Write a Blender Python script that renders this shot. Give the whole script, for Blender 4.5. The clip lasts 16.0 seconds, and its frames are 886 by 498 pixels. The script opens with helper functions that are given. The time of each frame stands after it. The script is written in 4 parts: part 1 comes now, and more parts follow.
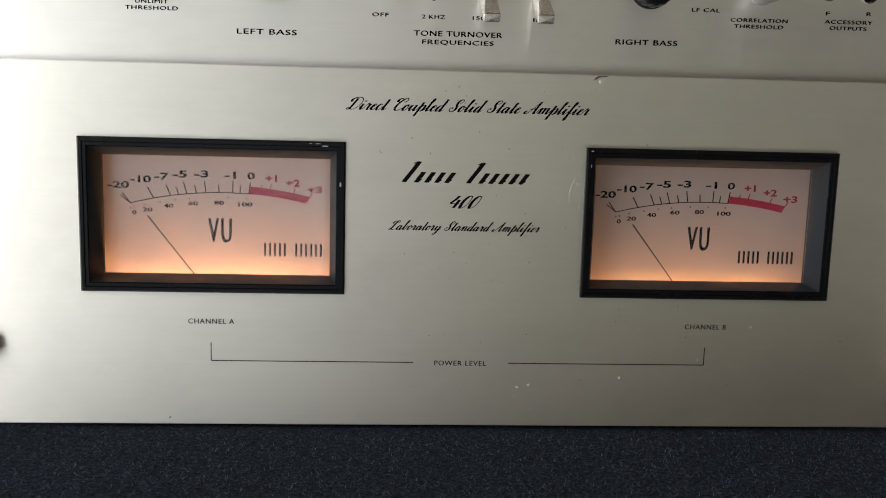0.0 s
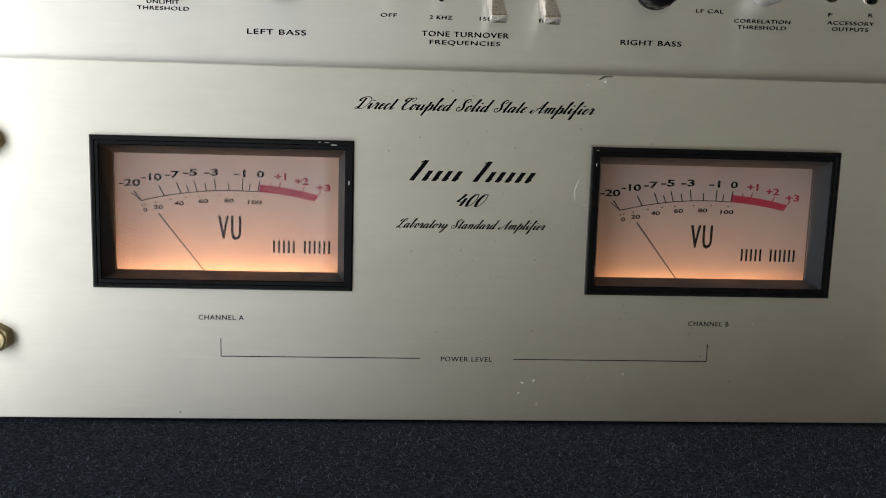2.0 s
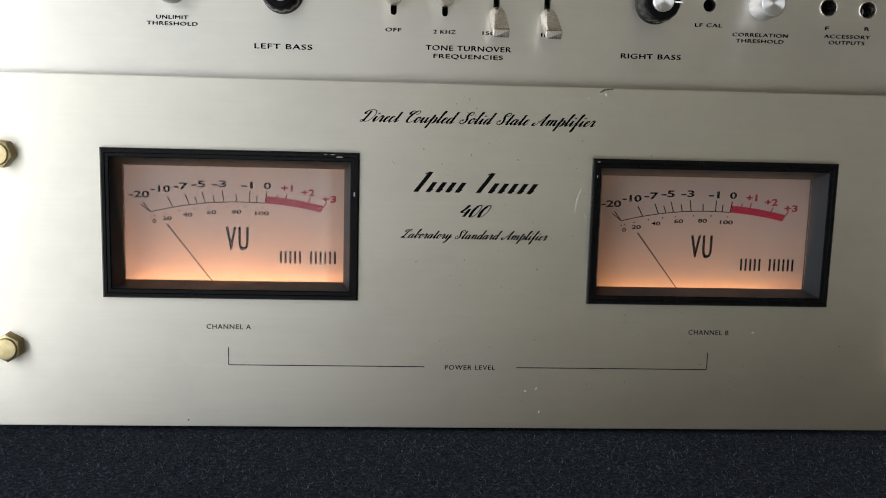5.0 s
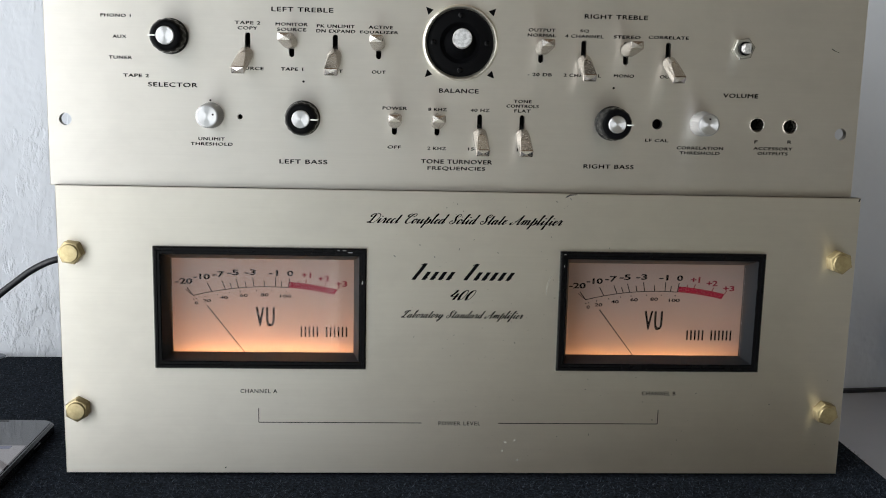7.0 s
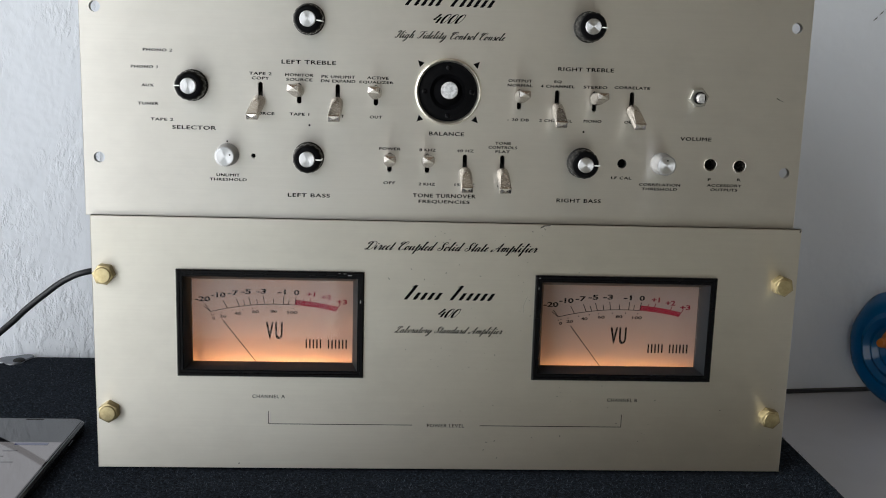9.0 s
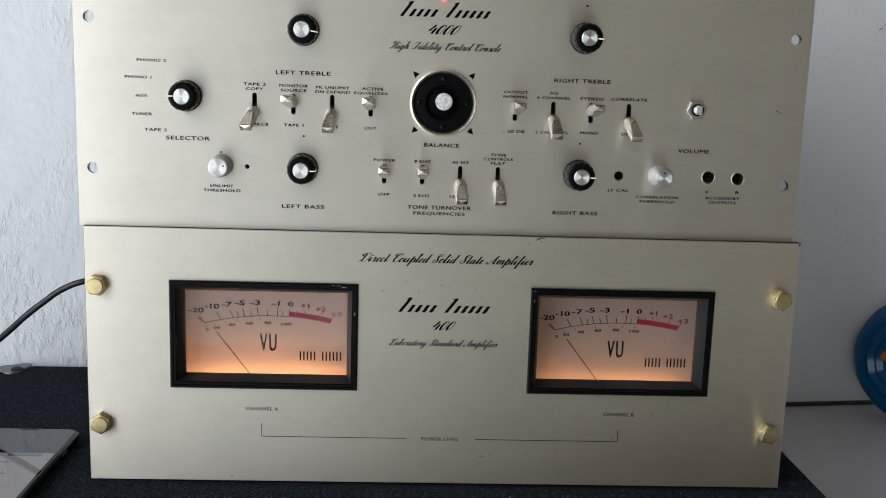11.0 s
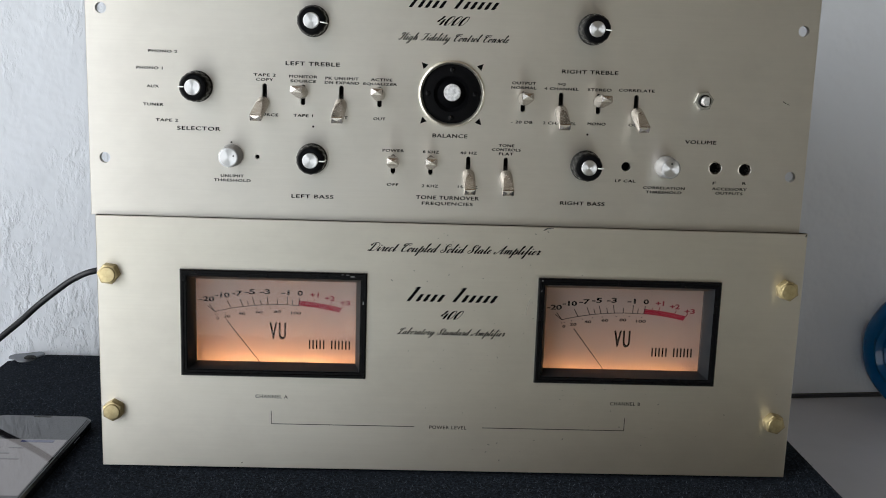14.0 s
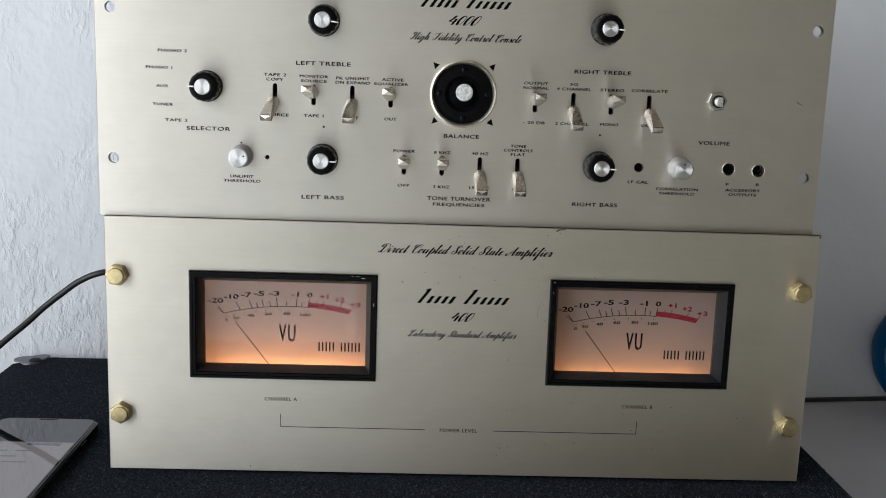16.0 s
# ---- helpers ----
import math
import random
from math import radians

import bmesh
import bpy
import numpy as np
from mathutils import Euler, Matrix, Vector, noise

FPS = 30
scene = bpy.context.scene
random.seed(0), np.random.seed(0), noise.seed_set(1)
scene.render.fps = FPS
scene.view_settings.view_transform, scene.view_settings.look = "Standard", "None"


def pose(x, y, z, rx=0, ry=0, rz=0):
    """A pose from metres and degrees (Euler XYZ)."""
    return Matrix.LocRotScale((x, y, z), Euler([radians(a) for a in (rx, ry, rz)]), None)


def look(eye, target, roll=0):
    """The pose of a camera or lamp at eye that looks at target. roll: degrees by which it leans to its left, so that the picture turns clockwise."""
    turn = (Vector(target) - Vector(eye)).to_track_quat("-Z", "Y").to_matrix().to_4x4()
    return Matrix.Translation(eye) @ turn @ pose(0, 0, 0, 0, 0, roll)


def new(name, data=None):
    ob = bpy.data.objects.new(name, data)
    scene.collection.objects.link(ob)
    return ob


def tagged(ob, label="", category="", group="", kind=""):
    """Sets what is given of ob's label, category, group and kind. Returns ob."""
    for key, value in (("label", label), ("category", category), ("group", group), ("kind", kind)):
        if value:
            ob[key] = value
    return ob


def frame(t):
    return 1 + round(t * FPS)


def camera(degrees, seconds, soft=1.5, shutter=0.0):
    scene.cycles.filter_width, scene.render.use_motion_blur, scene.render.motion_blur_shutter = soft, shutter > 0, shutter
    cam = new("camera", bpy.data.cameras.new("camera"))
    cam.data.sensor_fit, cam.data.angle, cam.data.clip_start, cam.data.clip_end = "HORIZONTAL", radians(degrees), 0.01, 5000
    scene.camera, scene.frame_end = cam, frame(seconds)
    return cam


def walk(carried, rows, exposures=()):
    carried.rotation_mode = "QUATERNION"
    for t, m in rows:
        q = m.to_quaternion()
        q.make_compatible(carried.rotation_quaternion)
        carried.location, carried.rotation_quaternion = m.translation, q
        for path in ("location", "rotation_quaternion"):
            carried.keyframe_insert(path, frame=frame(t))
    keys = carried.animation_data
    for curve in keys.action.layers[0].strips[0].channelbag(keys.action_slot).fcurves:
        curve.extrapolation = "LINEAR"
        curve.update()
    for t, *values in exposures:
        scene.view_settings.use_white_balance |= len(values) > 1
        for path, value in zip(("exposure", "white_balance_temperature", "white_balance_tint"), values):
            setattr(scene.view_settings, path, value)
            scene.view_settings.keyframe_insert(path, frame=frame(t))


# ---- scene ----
cam = camera(47.0, 16.0, soft=1.0)
# seconds, eye, heading, pitch, roll
ROWS = [
    (0.0, -0.0435, -0.4935, 0.1747, -3.79, -9.43, 1.58),
    (0.5, -0.0421, -0.4953, 0.1755, -3.69, -9.58, 1.60),
    (1.0, -0.0448, -0.4967, 0.1764, -3.80, -9.63, 1.64),
    (1.5, -0.0458, -0.4982, 0.1760, -3.75, -9.59, 1.64),
    (2.0, -0.0473, -0.5000, 0.1761, -3.79, -9.61, 1.67),
    (2.5, -0.0479, -0.5032, 0.1792, -3.48, -9.91, 1.68),
    (3.0, -0.0533, -0.5073, 0.1767, -3.76, -9.45, 1.68),
    (5.5, -0.0472, -0.5090, 0.1792, -3.53, -9.10, 1.51),
    (6.0, -0.0469, -0.5248, 0.1991, -3.40, -9.40, 1.50),
    (6.5, -0.0470, -0.5617, 0.2308, -3.14, -9.71, 1.55),
    (7.0, -0.0461, -0.6032, 0.2483, -3.12, -9.77, 1.31),
    (7.5, -0.0406, -0.6360, 0.2633, -2.97, -10.24, 1.21),
    (8.0, -0.0369, -0.6537, 0.2765, -2.95, -10.90, 1.33),
    (8.5, -0.0426, -0.6662, 0.2830, -3.11, -10.84, 1.48),
    (9.0, -0.0446, -0.6785, 0.2896, -3.25, -10.73, 1.71),
    (9.2, -0.0446, -0.6824, 0.2936, -3.30, -10.37, 1.76),
    (11.5, -0.0305, -0.6718, 0.2925, -2.27, -10.39, 1.87),
    (12.0, -0.0294, -0.6777, 0.2925, -2.03, -10.44, 1.88),
    (12.5, -0.0332, -0.6845, 0.2931, -2.16, -10.43, 1.86),
    (13.0, -0.0350, -0.6836, 0.2946, -2.14, -10.81, 1.90),
    (13.5, -0.0344, -0.6807, 0.2903, -2.08, -10.61, 1.89),
    (14.0, -0.0319, -0.6789, 0.2917, -2.01, -10.80, 1.88),
    (14.5, -0.0315, -0.6812, 0.2910, -1.84, -10.72, 1.87),
    (15.0, -0.0350, -0.6804, 0.2893, -1.94, -10.45, 1.87),
    (15.5, -0.0376, -0.6771, 0.2924, -1.98, -10.74, 1.90),
    (16.0, -0.0395, -0.6737, 0.2878, -2.03, -10.50, 1.95),
]


def aim(x, y, z, yaw, pitch, roll):
    a, b = radians(yaw), radians(pitch)
    way = Vector((-math.sin(a) * math.cos(b), math.cos(a) * math.cos(b), math.sin(b)))
    return look((x, y, z), Vector((x, y, z)) + 2 * way, roll)


walk(cam, [(t, aim(*row)) for t, *row in ROWS], exposures=[(0.0, 0.24), (5.5, 0.24), (7.5, 0.06), (9.2, -0.02), (16.0, -0.02)])

# ---- light: daylight from one window to the side and an assumed glazed door, and the lamps inside the two meters ----
world = bpy.data.worlds.new("sky")
scene.world = world
world.use_nodes = True
wn = world.node_tree.nodes
sky = wn.new("ShaderNodeTexSky")
sky.sky_type, sky.sun_disc = "NISHITA", False
sky.sun_elevation, sky.sun_rotation = radians(34), radians(295)
world.node_tree.links.new(sky.outputs[0], wn["Background"].inputs[0])
wn["Background"].inputs[1].default_value = 0.05

WIN_X, WIN_Y0, WIN_Y1, WIN_Z0, WIN_Z1 = -1.05, -2.15, -0.25, -0.78, 1.40
window_lamp = new("window_light", bpy.data.lights.new("window_light", "AREA"))
window_lamp.data.shape = "RECTANGLE"
window_lamp.data.size, window_lamp.data.size_y = WIN_Y1 - WIN_Y0, WIN_Z1 - WIN_Z0
window_lamp.data.energy, window_lamp.data.color = 56.0, (0.95, 0.98, 1.0)
window_lamp.matrix_world = look((WIN_X - 0.02, (WIN_Y0 + WIN_Y1) / 2, (WIN_Z0 + WIN_Z1) / 2), (0, (WIN_Y0 + WIN_Y1) / 2, (WIN_Z0 + WIN_Z1) / 2))
# unseen door, added for haze in the left meter's glass and a brighter panel
DOOR_X0, DOOR_X1, DOOR_Z1 = -0.92, -0.22, 1.20
assumed_door_lamp = new("assumed_door_light", bpy.data.lights.new("assumed_door_light", "AREA"))
assumed_door_lamp.data.shape = "RECTANGLE"
assumed_door_lamp.data.size, assumed_door_lamp.data.size_y = DOOR_X1 - DOOR_X0, DOOR_Z1 + 0.74
assumed_door_lamp.data.energy, assumed_door_lamp.data.color = 6.6, (0.86, 0.94, 1.0)
assumed_door_lamp.matrix_world = look(((DOOR_X0 + DOOR_X1) / 2, -2.92, (DOOR_Z1 - 0.74) / 2), ((DOOR_X0 + DOOR_X1) / 2, 0, (DOOR_Z1 - 0.74) / 2))
METER_WATTS = (0.17, 0.13)
BACK_WATTS = (0.38, 0.115)

# ---- materials ----


def material(name, colour, rough=0.5, metal=0.0, **inputs):
    m = bpy.data.materials.new(name)
    m.use_nodes = True
    b = m.node_tree.nodes["Principled BSDF"]
    b.inputs["Base Color"].default_value = (*colour, 1)
    b.inputs["Roughness"].default_value, b.inputs["Metallic"].default_value = rough, metal
    for key, value in inputs.items():
        b.inputs[key.replace("_", " ")].default_value = value
    return m


def node(m, kind, **values):
    n = m.node_tree.nodes.new(kind)
    for key, value in values.items():
        n.inputs[key.replace("_", " ")].default_value = value
    return n


def link(m, a, b):
    m.node_tree.links.new(a, b)


def bsdf(m):
    return m.node_tree.nodes["Principled BSDF"]


def grain(m, stretch, scale, detail=4.0, rotation=(0, 0, 0), rough=0.6):
    """A noise in object space, stretched along the axes."""
    tc, mp = node(m, "ShaderNodeTexCoord"), node(m, "ShaderNodeMapping")
    mp.inputs["Scale"].default_value = stretch
    mp.inputs["Rotation"].default_value = rotation
    n = node(m, "ShaderNodeTexNoise", Scale=scale, Detail=detail, Roughness=rough)
    link(m, tc.outputs["Object"], mp.inputs[0])
    link(m, mp.outputs[0], n.inputs["Vector"])
    return n.outputs["Fac"]


def ramp(m, fac, stops):
    r = m.node_tree.nodes.new("ShaderNodeValToRGB")
    e = r.color_ramp.elements
    e[0].position, e[0].color = stops[0][0], (*stops[0][1], 1)
    e[1].position, e[1].color = stops[-1][0], (*stops[-1][1], 1)
    for pos, c in stops[1:-1]:
        k = e.new(pos)
        k.color = (*c, 1)
    link(m, fac, r.inputs[0])
    return r.outputs[0]


def spread(m, fac, low, high, a=0.3, b=0.7):
    r = node(m, "ShaderNodeMapRange")
    r.inputs["From Min"].default_value, r.inputs["From Max"].default_value = a, b
    r.inputs["To Min"].default_value, r.inputs["To Max"].default_value = low, high
    link(m, fac, r.inputs["Value"])
    return r.outputs[0]


def bump(m, height, strength=0.3, distance=0.001, after=None):
    b = node(m, "ShaderNodeBump", Strength=strength, Distance=distance)
    link(m, height, b.inputs["Height"])
    if after is not None:
        link(m, after, b.inputs["Normal"])
    return b.outputs[0]


def mix(m, fac, a, b, blend="MIX"):
    n = m.node_tree.nodes.new("ShaderNodeMix")
    n.data_type, n.blend_type = "RGBA", blend
    for sock, v in ((n.inputs[0], fac), (n.inputs[6], a), (n.inputs[7], b)):
        if isinstance(v, (int, float)):
            sock.default_value = v if sock == n.inputs[0] else (v, v, v, 1)
        elif isinstance(v, tuple):
            sock.default_value = (*v, 1)
        else:
            link(m, v, sock)
    return n.outputs[2]


def brushed(name, low, high, rough=0.53):
    """Satin aluminium, brushed from side to side, with faint stains."""
    m = material(name, high, rough, 1.0, Anisotropic=0.90)
    b = bsdf(m)
    fine = grain(m, (20, 1, 1500), 1.0, 3)
    mid = grain(m, (14, 1, 420), 1.0, 4)
    stain = grain(m, (14, 1, 26), 1.0, 6, rough=0.65)
    blend = mix(m, 0.5, fine, mid)
    mean = tuple((a + b) / 2 for a, b in zip(low, high))
    c = mix(m, 0.42, ramp(m, blend, [(0.30, low), (0.66, high)]), mean)
    c = mix(m, spread(m, stain, 0.0, 0.26, 0.50, 0.75), c, tuple(v * 0.84 for v in low))
    cloud = grain(m, (9, 1, 12), 1.0, 5, rough=0.7)
    c = mix(m, spread(m, cloud, 0.0, 0.30, 0.45, 0.70), c, tuple(v * 0.80 for v in low))
    link(m, c, b.inputs["Base Color"])
    link(m, spread(m, mix(m, 0.5, fine, grain(m, (9, 1, 60), 1.0, 5)), rough - 0.02, rough + 0.03), b.inputs["Roughness"])
    t = node(m, "ShaderNodeCombineXYZ", Z=1.0)
    link(m, t.outputs[0], b.inputs["Tangent"])
    return m


M_PANEL_LOW = brushed("champagne_brushed_aluminium", (0.790, 0.755, 0.684), (0.850, 0.817, 0.745))
M_PANEL_UP = brushed("silver_brushed_aluminium", (0.792, 0.760, 0.711), (0.850, 0.818, 0.769))
M_INK = material("black_ink", (0.0025, 0.0025, 0.003), 0.7, Specular_IOR_Level=0.02)
M_INK_RED = material("red_ink", (0.15, 0.005, 0.018), 0.6, Specular_IOR_Level=0.1)
M_HOLE = material("matt_black_steel", (0.006, 0.006, 0.006), 0.8)

M_BEZEL = material("black_bezel_plastic", (0.0015, 0.0015, 0.002), 0.22, Specular_IOR_Level=0.10)
link(M_BEZEL, spread(M_BEZEL, grain(M_BEZEL, (1, 1, 1), 60, 6), 0.20, 0.30), bsdf(M_BEZEL).inputs["Roughness"])
M_WELL = material("satin_black_plastic", (0.018, 0.019, 0.021), 0.45, Specular_IOR_Level=0.05)
link(M_WELL, spread(M_WELL, grain(M_WELL, (1, 1, 1), 90, 5), 0.34, 0.44), bsdf(M_WELL).inputs["Roughness"])

M_DIAL = material("cream_dial_card", (0.30, 0.235, 0.215), 0.55)
link(M_DIAL, ramp(M_DIAL, grain(M_DIAL, (1, 1, 1), 55, 5), [(0.3, (0.165, 0.145, 0.143)), (0.7, (0.195, 0.173, 0.170))]), bsdf(M_DIAL).inputs["Base Color"])
_tl, _dm = M_DIAL.node_tree.nodes.new("ShaderNodeBsdfTranslucent"), M_DIAL.node_tree.nodes.new("ShaderNodeMixShader")
_tl.inputs["Color"].default_value, _dm.inputs[0].default_value = (0.62, 0.50, 0.42, 1), 0.35
link(M_DIAL, bsdf(M_DIAL).outputs[0], _dm.inputs[1])
link(M_DIAL, _tl.outputs[0], _dm.inputs[2])
link(M_DIAL, _dm.outputs[0], M_DIAL.node_tree.nodes["Material Output"].inputs[0])

M_KNOB = material("gloss_black_phenolic", (0.003, 0.003, 0.0035), 0.06, Specular_IOR_Level=0.045)
link(M_KNOB, spread(M_KNOB, grain(M_KNOB, (1, 1, 1), 350, 5), 0.05, 0.12), bsdf(M_KNOB).inputs["Roughness"])
M_PLATE = material("satin_black_enamel", (0.003, 0.003, 0.0035), 0.45, Specular_IOR_Level=0.04)
link(M_PLATE, spread(M_PLATE, grain(M_PLATE, (1, 1, 1), 250, 5), 0.38, 0.52), bsdf(M_PLATE).inputs["Roughness"])
M_MARK = material("white_paint", (0.85, 0.85, 0.83), 0.5)


def spun(name):
    """Turned aluminium: fine rings and a highlight that fans from the centre."""
    m = material(name, (0.60, 0.60, 0.61), 0.38, 1.0, Anisotropic=1.0)
    t = m.node_tree.nodes.new("ShaderNodeTangent")
    t.direction_type, t.axis = "RADIAL", "Y"
    b = bsdf(m)
    link(m, t.outputs[0], b.inputs["Tangent"])
    b.inputs["Anisotropic Rotation"].default_value = 0.25
    return m


M_SPUN = spun("turned_aluminium")
M_SATIN = material("satin_nickel", (0.56, 0.52, 0.48), 0.3, 1.0)
link(M_SATIN, spread(M_SATIN, grain(M_SATIN, (1, 1, 1), 900, 4), 0.22, 0.29), bsdf(M_SATIN).inputs["Roughness"])
M_RIM = material("champagne_rim", (0.72, 0.69, 0.60), 0.38, 1.0)
link(M_RIM, spread(M_RIM, grain(M_RIM, (1, 1, 1), 200, 5), 0.30, 0.48), bsdf(M_RIM).inputs["Roughness"])
M_STICK = material("worn_aluminium", (0.62, 0.62, 0.63), 0.45, 1.0)
link(M_STICK, ramp(M_STICK, grain(M_STICK, (1, 1, 1), 500, 6), [(0.35, (0.42, 0.42, 0.43)), (0.6, (0.75, 0.75, 0.76))]), bsdf(M_STICK).inputs["Base Color"])

M_NUT = material("dull_nickel", (0.36, 0.35, 0.31), 0.5, 1.0)
link(M_NUT, spread(M_NUT, grain(M_NUT, (1, 1, 1), 260, 5), 0.42, 0.58), bsdf(M_NUT).inputs["Roughness"])
M_KNURL = material("knurled_aluminium", (0.42, 0.42, 0.43), 0.42, 1.0)
link(M_KNURL, spread(M_KNURL, grain(M_KNURL, (1, 1, 1), 260, 5), 0.36, 0.50), bsdf(M_KNURL).inputs["Roughness"])
M_BRASS = material("turned_brass", (0.78, 0.60, 0.30), 0.28, 1.0)
link(M_BRASS, ramp(M_BRASS, grain(M_BRASS, (1, 1, 1), 330, 6), [(0.25, (0.34, 0.275, 0.145)), (0.75, (0.50, 0.415, 0.245))]), bsdf(M_BRASS).inputs["Base Color"])
link(M_BRASS, spread(M_BRASS, grain(M_BRASS, (1, 1, 1), 300, 4), 0.30, 0.42), bsdf(M_BRASS).inputs["Roughness"])

M_CARPET = material("black_felt", (0.012, 0.014, 0.018), 0.95, Specular_IOR_Level=0.1)
_f = grain(M_CARPET, (1, 1, 1), 480, 5)
link(M_CARPET, ramp(M_CARPET, _f, [(0.35, (0.002, 0.003, 0.005)), (0.58, (0.015, 0.020, 0.029)), (0.8, (0.062, 0.078, 0.100))]), bsdf(M_CARPET).inputs["Base Color"])
link(M_CARPET, bump(M_CARPET, _f, 0.9, 0.002), bsdf(M_CARPET).inputs["Normal"])
M_FUZZ = material("felt_fibre", (0.03, 0.034, 0.042), 0.9, Specular_IOR_Level=0.1)
_g = M_FUZZ.node_tree.nodes.new("ShaderNodeNewGeometry")
link(M_FUZZ, ramp(M_FUZZ, _g.outputs["Random Per Island"], [(0.0, (0.002, 0.003, 0.005)), (0.7, (0.025, 0.034, 0.049)), (1.0, (0.092, 0.115, 0.145))]), bsdf(M_FUZZ).inputs["Base Color"])

M_PLASTER = material("white_plaster", (0.80, 0.81, 0.83), 0.75)
_patch = grain(M_PLASTER, (1, 1, 1), 7, 3)
_side = node(M_PLASTER, "ShaderNodeSeparateXYZ")
link(M_PLASTER, node(M_PLASTER, "ShaderNodeTexCoord").outputs["Object"], _side.inputs[0])
_mask = mix(M_PLASTER, 1.0, spread(M_PLASTER, _patch, 0.1, 1.0, 0.42, 0.60), spread(M_PLASTER, _side.outputs[0], 1.0, 0.12, 0.0, 0.3), "MULTIPLY")
_stroke = grain(M_PLASTER, (135, 60, 62), 1.0, 4, (0, radians(-32), 0), 0.6)
_pit = grain(M_PLASTER, (1, 1, 1), 170, 4)
_h = mix(M_PLASTER, _mask, 0.35, mix(M_PLASTER, 0.25, spread(M_PLASTER, _stroke, 0.0, 1.0, 0.46, 0.62), _pit))
_soft = bump(M_PLASTER, grain(M_PLASTER, (1, 1, 1), 12, 4), 0.5, 0.01)
link(M_PLASTER, bump(M_PLASTER, _h, 0.50, 0.0027, _soft), bsdf(M_PLASTER).inputs["Normal"])
link(M_PLASTER, ramp(M_PLASTER, grain(M_PLASTER, (1, 1, 1), 3.5, 6), [(0.3, (0.725, 0.755, 0.81)), (0.7, (0.77, 0.80, 0.855))]), bsdf(M_PLASTER).inputs["Base Color"])
M_PAINT = material("white_wall_paint", (0.78, 0.78, 0.78), 0.8)
link(M_PAINT, bump(M_PAINT, grain(M_PAINT, (1, 1, 1), 120, 4), 0.15, 0.001), bsdf(M_PAINT).inputs["Normal"])
# assumed wall tone, set by what the panels and meter glass reflect
M_DIM = material("assumed_cream_wall", (0.45, 0.43, 0.38), 0.8)
link(M_DIM, ramp(M_DIM, grain(M_DIM, (1, 1, 1), 2, 5), [(0.3, (0.36, 0.34, 0.30)), (0.7, (0.45, 0.43, 0.38))]), bsdf(M_DIM).inputs["Base Color"])
# assumed floor, pale, greenish and glossy to brighten what the lower panel reflects
M_BOUNCE_FLOOR = material("pale_bounce_floor", (0.5, 0.46, 0.4), 0.22)
link(M_BOUNCE_FLOOR, ramp(M_BOUNCE_FLOOR, grain(M_BOUNCE_FLOOR, (30, 2, 1), 1.0, 6), [(0.3, (0.72, 0.74, 0.66)), (0.7, (0.82, 0.84, 0.76))]), bsdf(M_BOUNCE_FLOOR).inputs["Base Color"])
M_TABLE = material("white_laminate", (0.70, 0.70, 0.72), 0.45)
link(M_TABLE, ramp(M_TABLE, grain(M_TABLE, (1, 1, 1), 9, 6), [(0.3, (0.52, 0.53, 0.575)), (0.7, (0.58, 0.59, 0.64))]), bsdf(M_TABLE).inputs["Base Color"])
# assumed ceiling, brown so that the levers' flats reflect something dark
M_DARK_CEIL = material("dark_toned_ceiling", (0.16, 0.11, 0.07), 0.6)
link(M_DARK_CEIL, ramp(M_DARK_CEIL, grain(M_DARK_CEIL, (30, 2, 1), 1.0, 6), [(0.3, (0.12, 0.08, 0.05)), (0.7, (0.20, 0.14, 0.09))]), bsdf(M_DARK_CEIL).inputs["Base Color"])
M_HOUSE = material("pale_meter_housing", (0.55, 0.52, 0.48), 0.7)
# near-black colour standing in for the shade between table and wall
M_GAP = material("shaded_gap", (0.03, 0.03, 0.035), 0.6)
M_CABLE = material("black_rubber", (0.012, 0.013, 0.016), 0.42)
link(M_CABLE, spread(M_CABLE, grain(M_CABLE, (1, 1, 1), 300, 4), 0.32, 0.5), bsdf(M_CABLE).inputs["Roughness"])
M_CORNER = material("galvanised_corner", (0.24, 0.25, 0.27), 0.35, 1.0)
link(M_CORNER, spread(M_CORNER, grain(M_CORNER, (1, 1, 1), 120, 5), 0.45, 0.62), bsdf(M_CORNER).inputs["Roughness"])
M_PHONE = material("black_phone_shell", (0.01, 0.01, 0.012), 0.2)
M_SCREEN = material("phone_glass", (0.01, 0.01, 0.012), 0.03, IOR=1.62)
M_LIT = material("lit_screen", (0.02, 0.02, 0.02), 0.04, Emission_Color=(0.86, 0.82, 0.85, 1), Emission_Strength=0.15, IOR=1.5)
M_LIT_BLUE = material("lit_screen_blue", (0.02, 0.02, 0.02), 0.04, Emission_Color=(0.12, 0.16, 0.5, 1), Emission_Strength=0.12, IOR=1.9)
M_LIT_GREY = material("lit_screen_grey", (0.02, 0.02, 0.02), 0.04, Emission_Color=(0.55, 0.52, 0.56, 1), Emission_Strength=0.05, IOR=1.9)
M_BLUE = material("blue_glass", (0.0, 0.125, 0.34), 0.08, Transmission_Weight=0.35, IOR=1.45)
M_AMBER = material("amber_glass", (0.42, 0.13, 0.02), 0.15)
M_LED = material("red_lamp", (0.6, 0.02, 0.03), 0.3, Emission_Color=(1, 0.05, 0.08, 1), Emission_Strength=4.0)
M_SPECK = material("pale_speck", (0.42, 0.41, 0.36), 0.7)
M_CHIP = material("grey_chip", (0.16, 0.16, 0.16), 0.6)
M_SCRATCH = material("dark_nick", (0.03, 0.028, 0.025), 0.7)

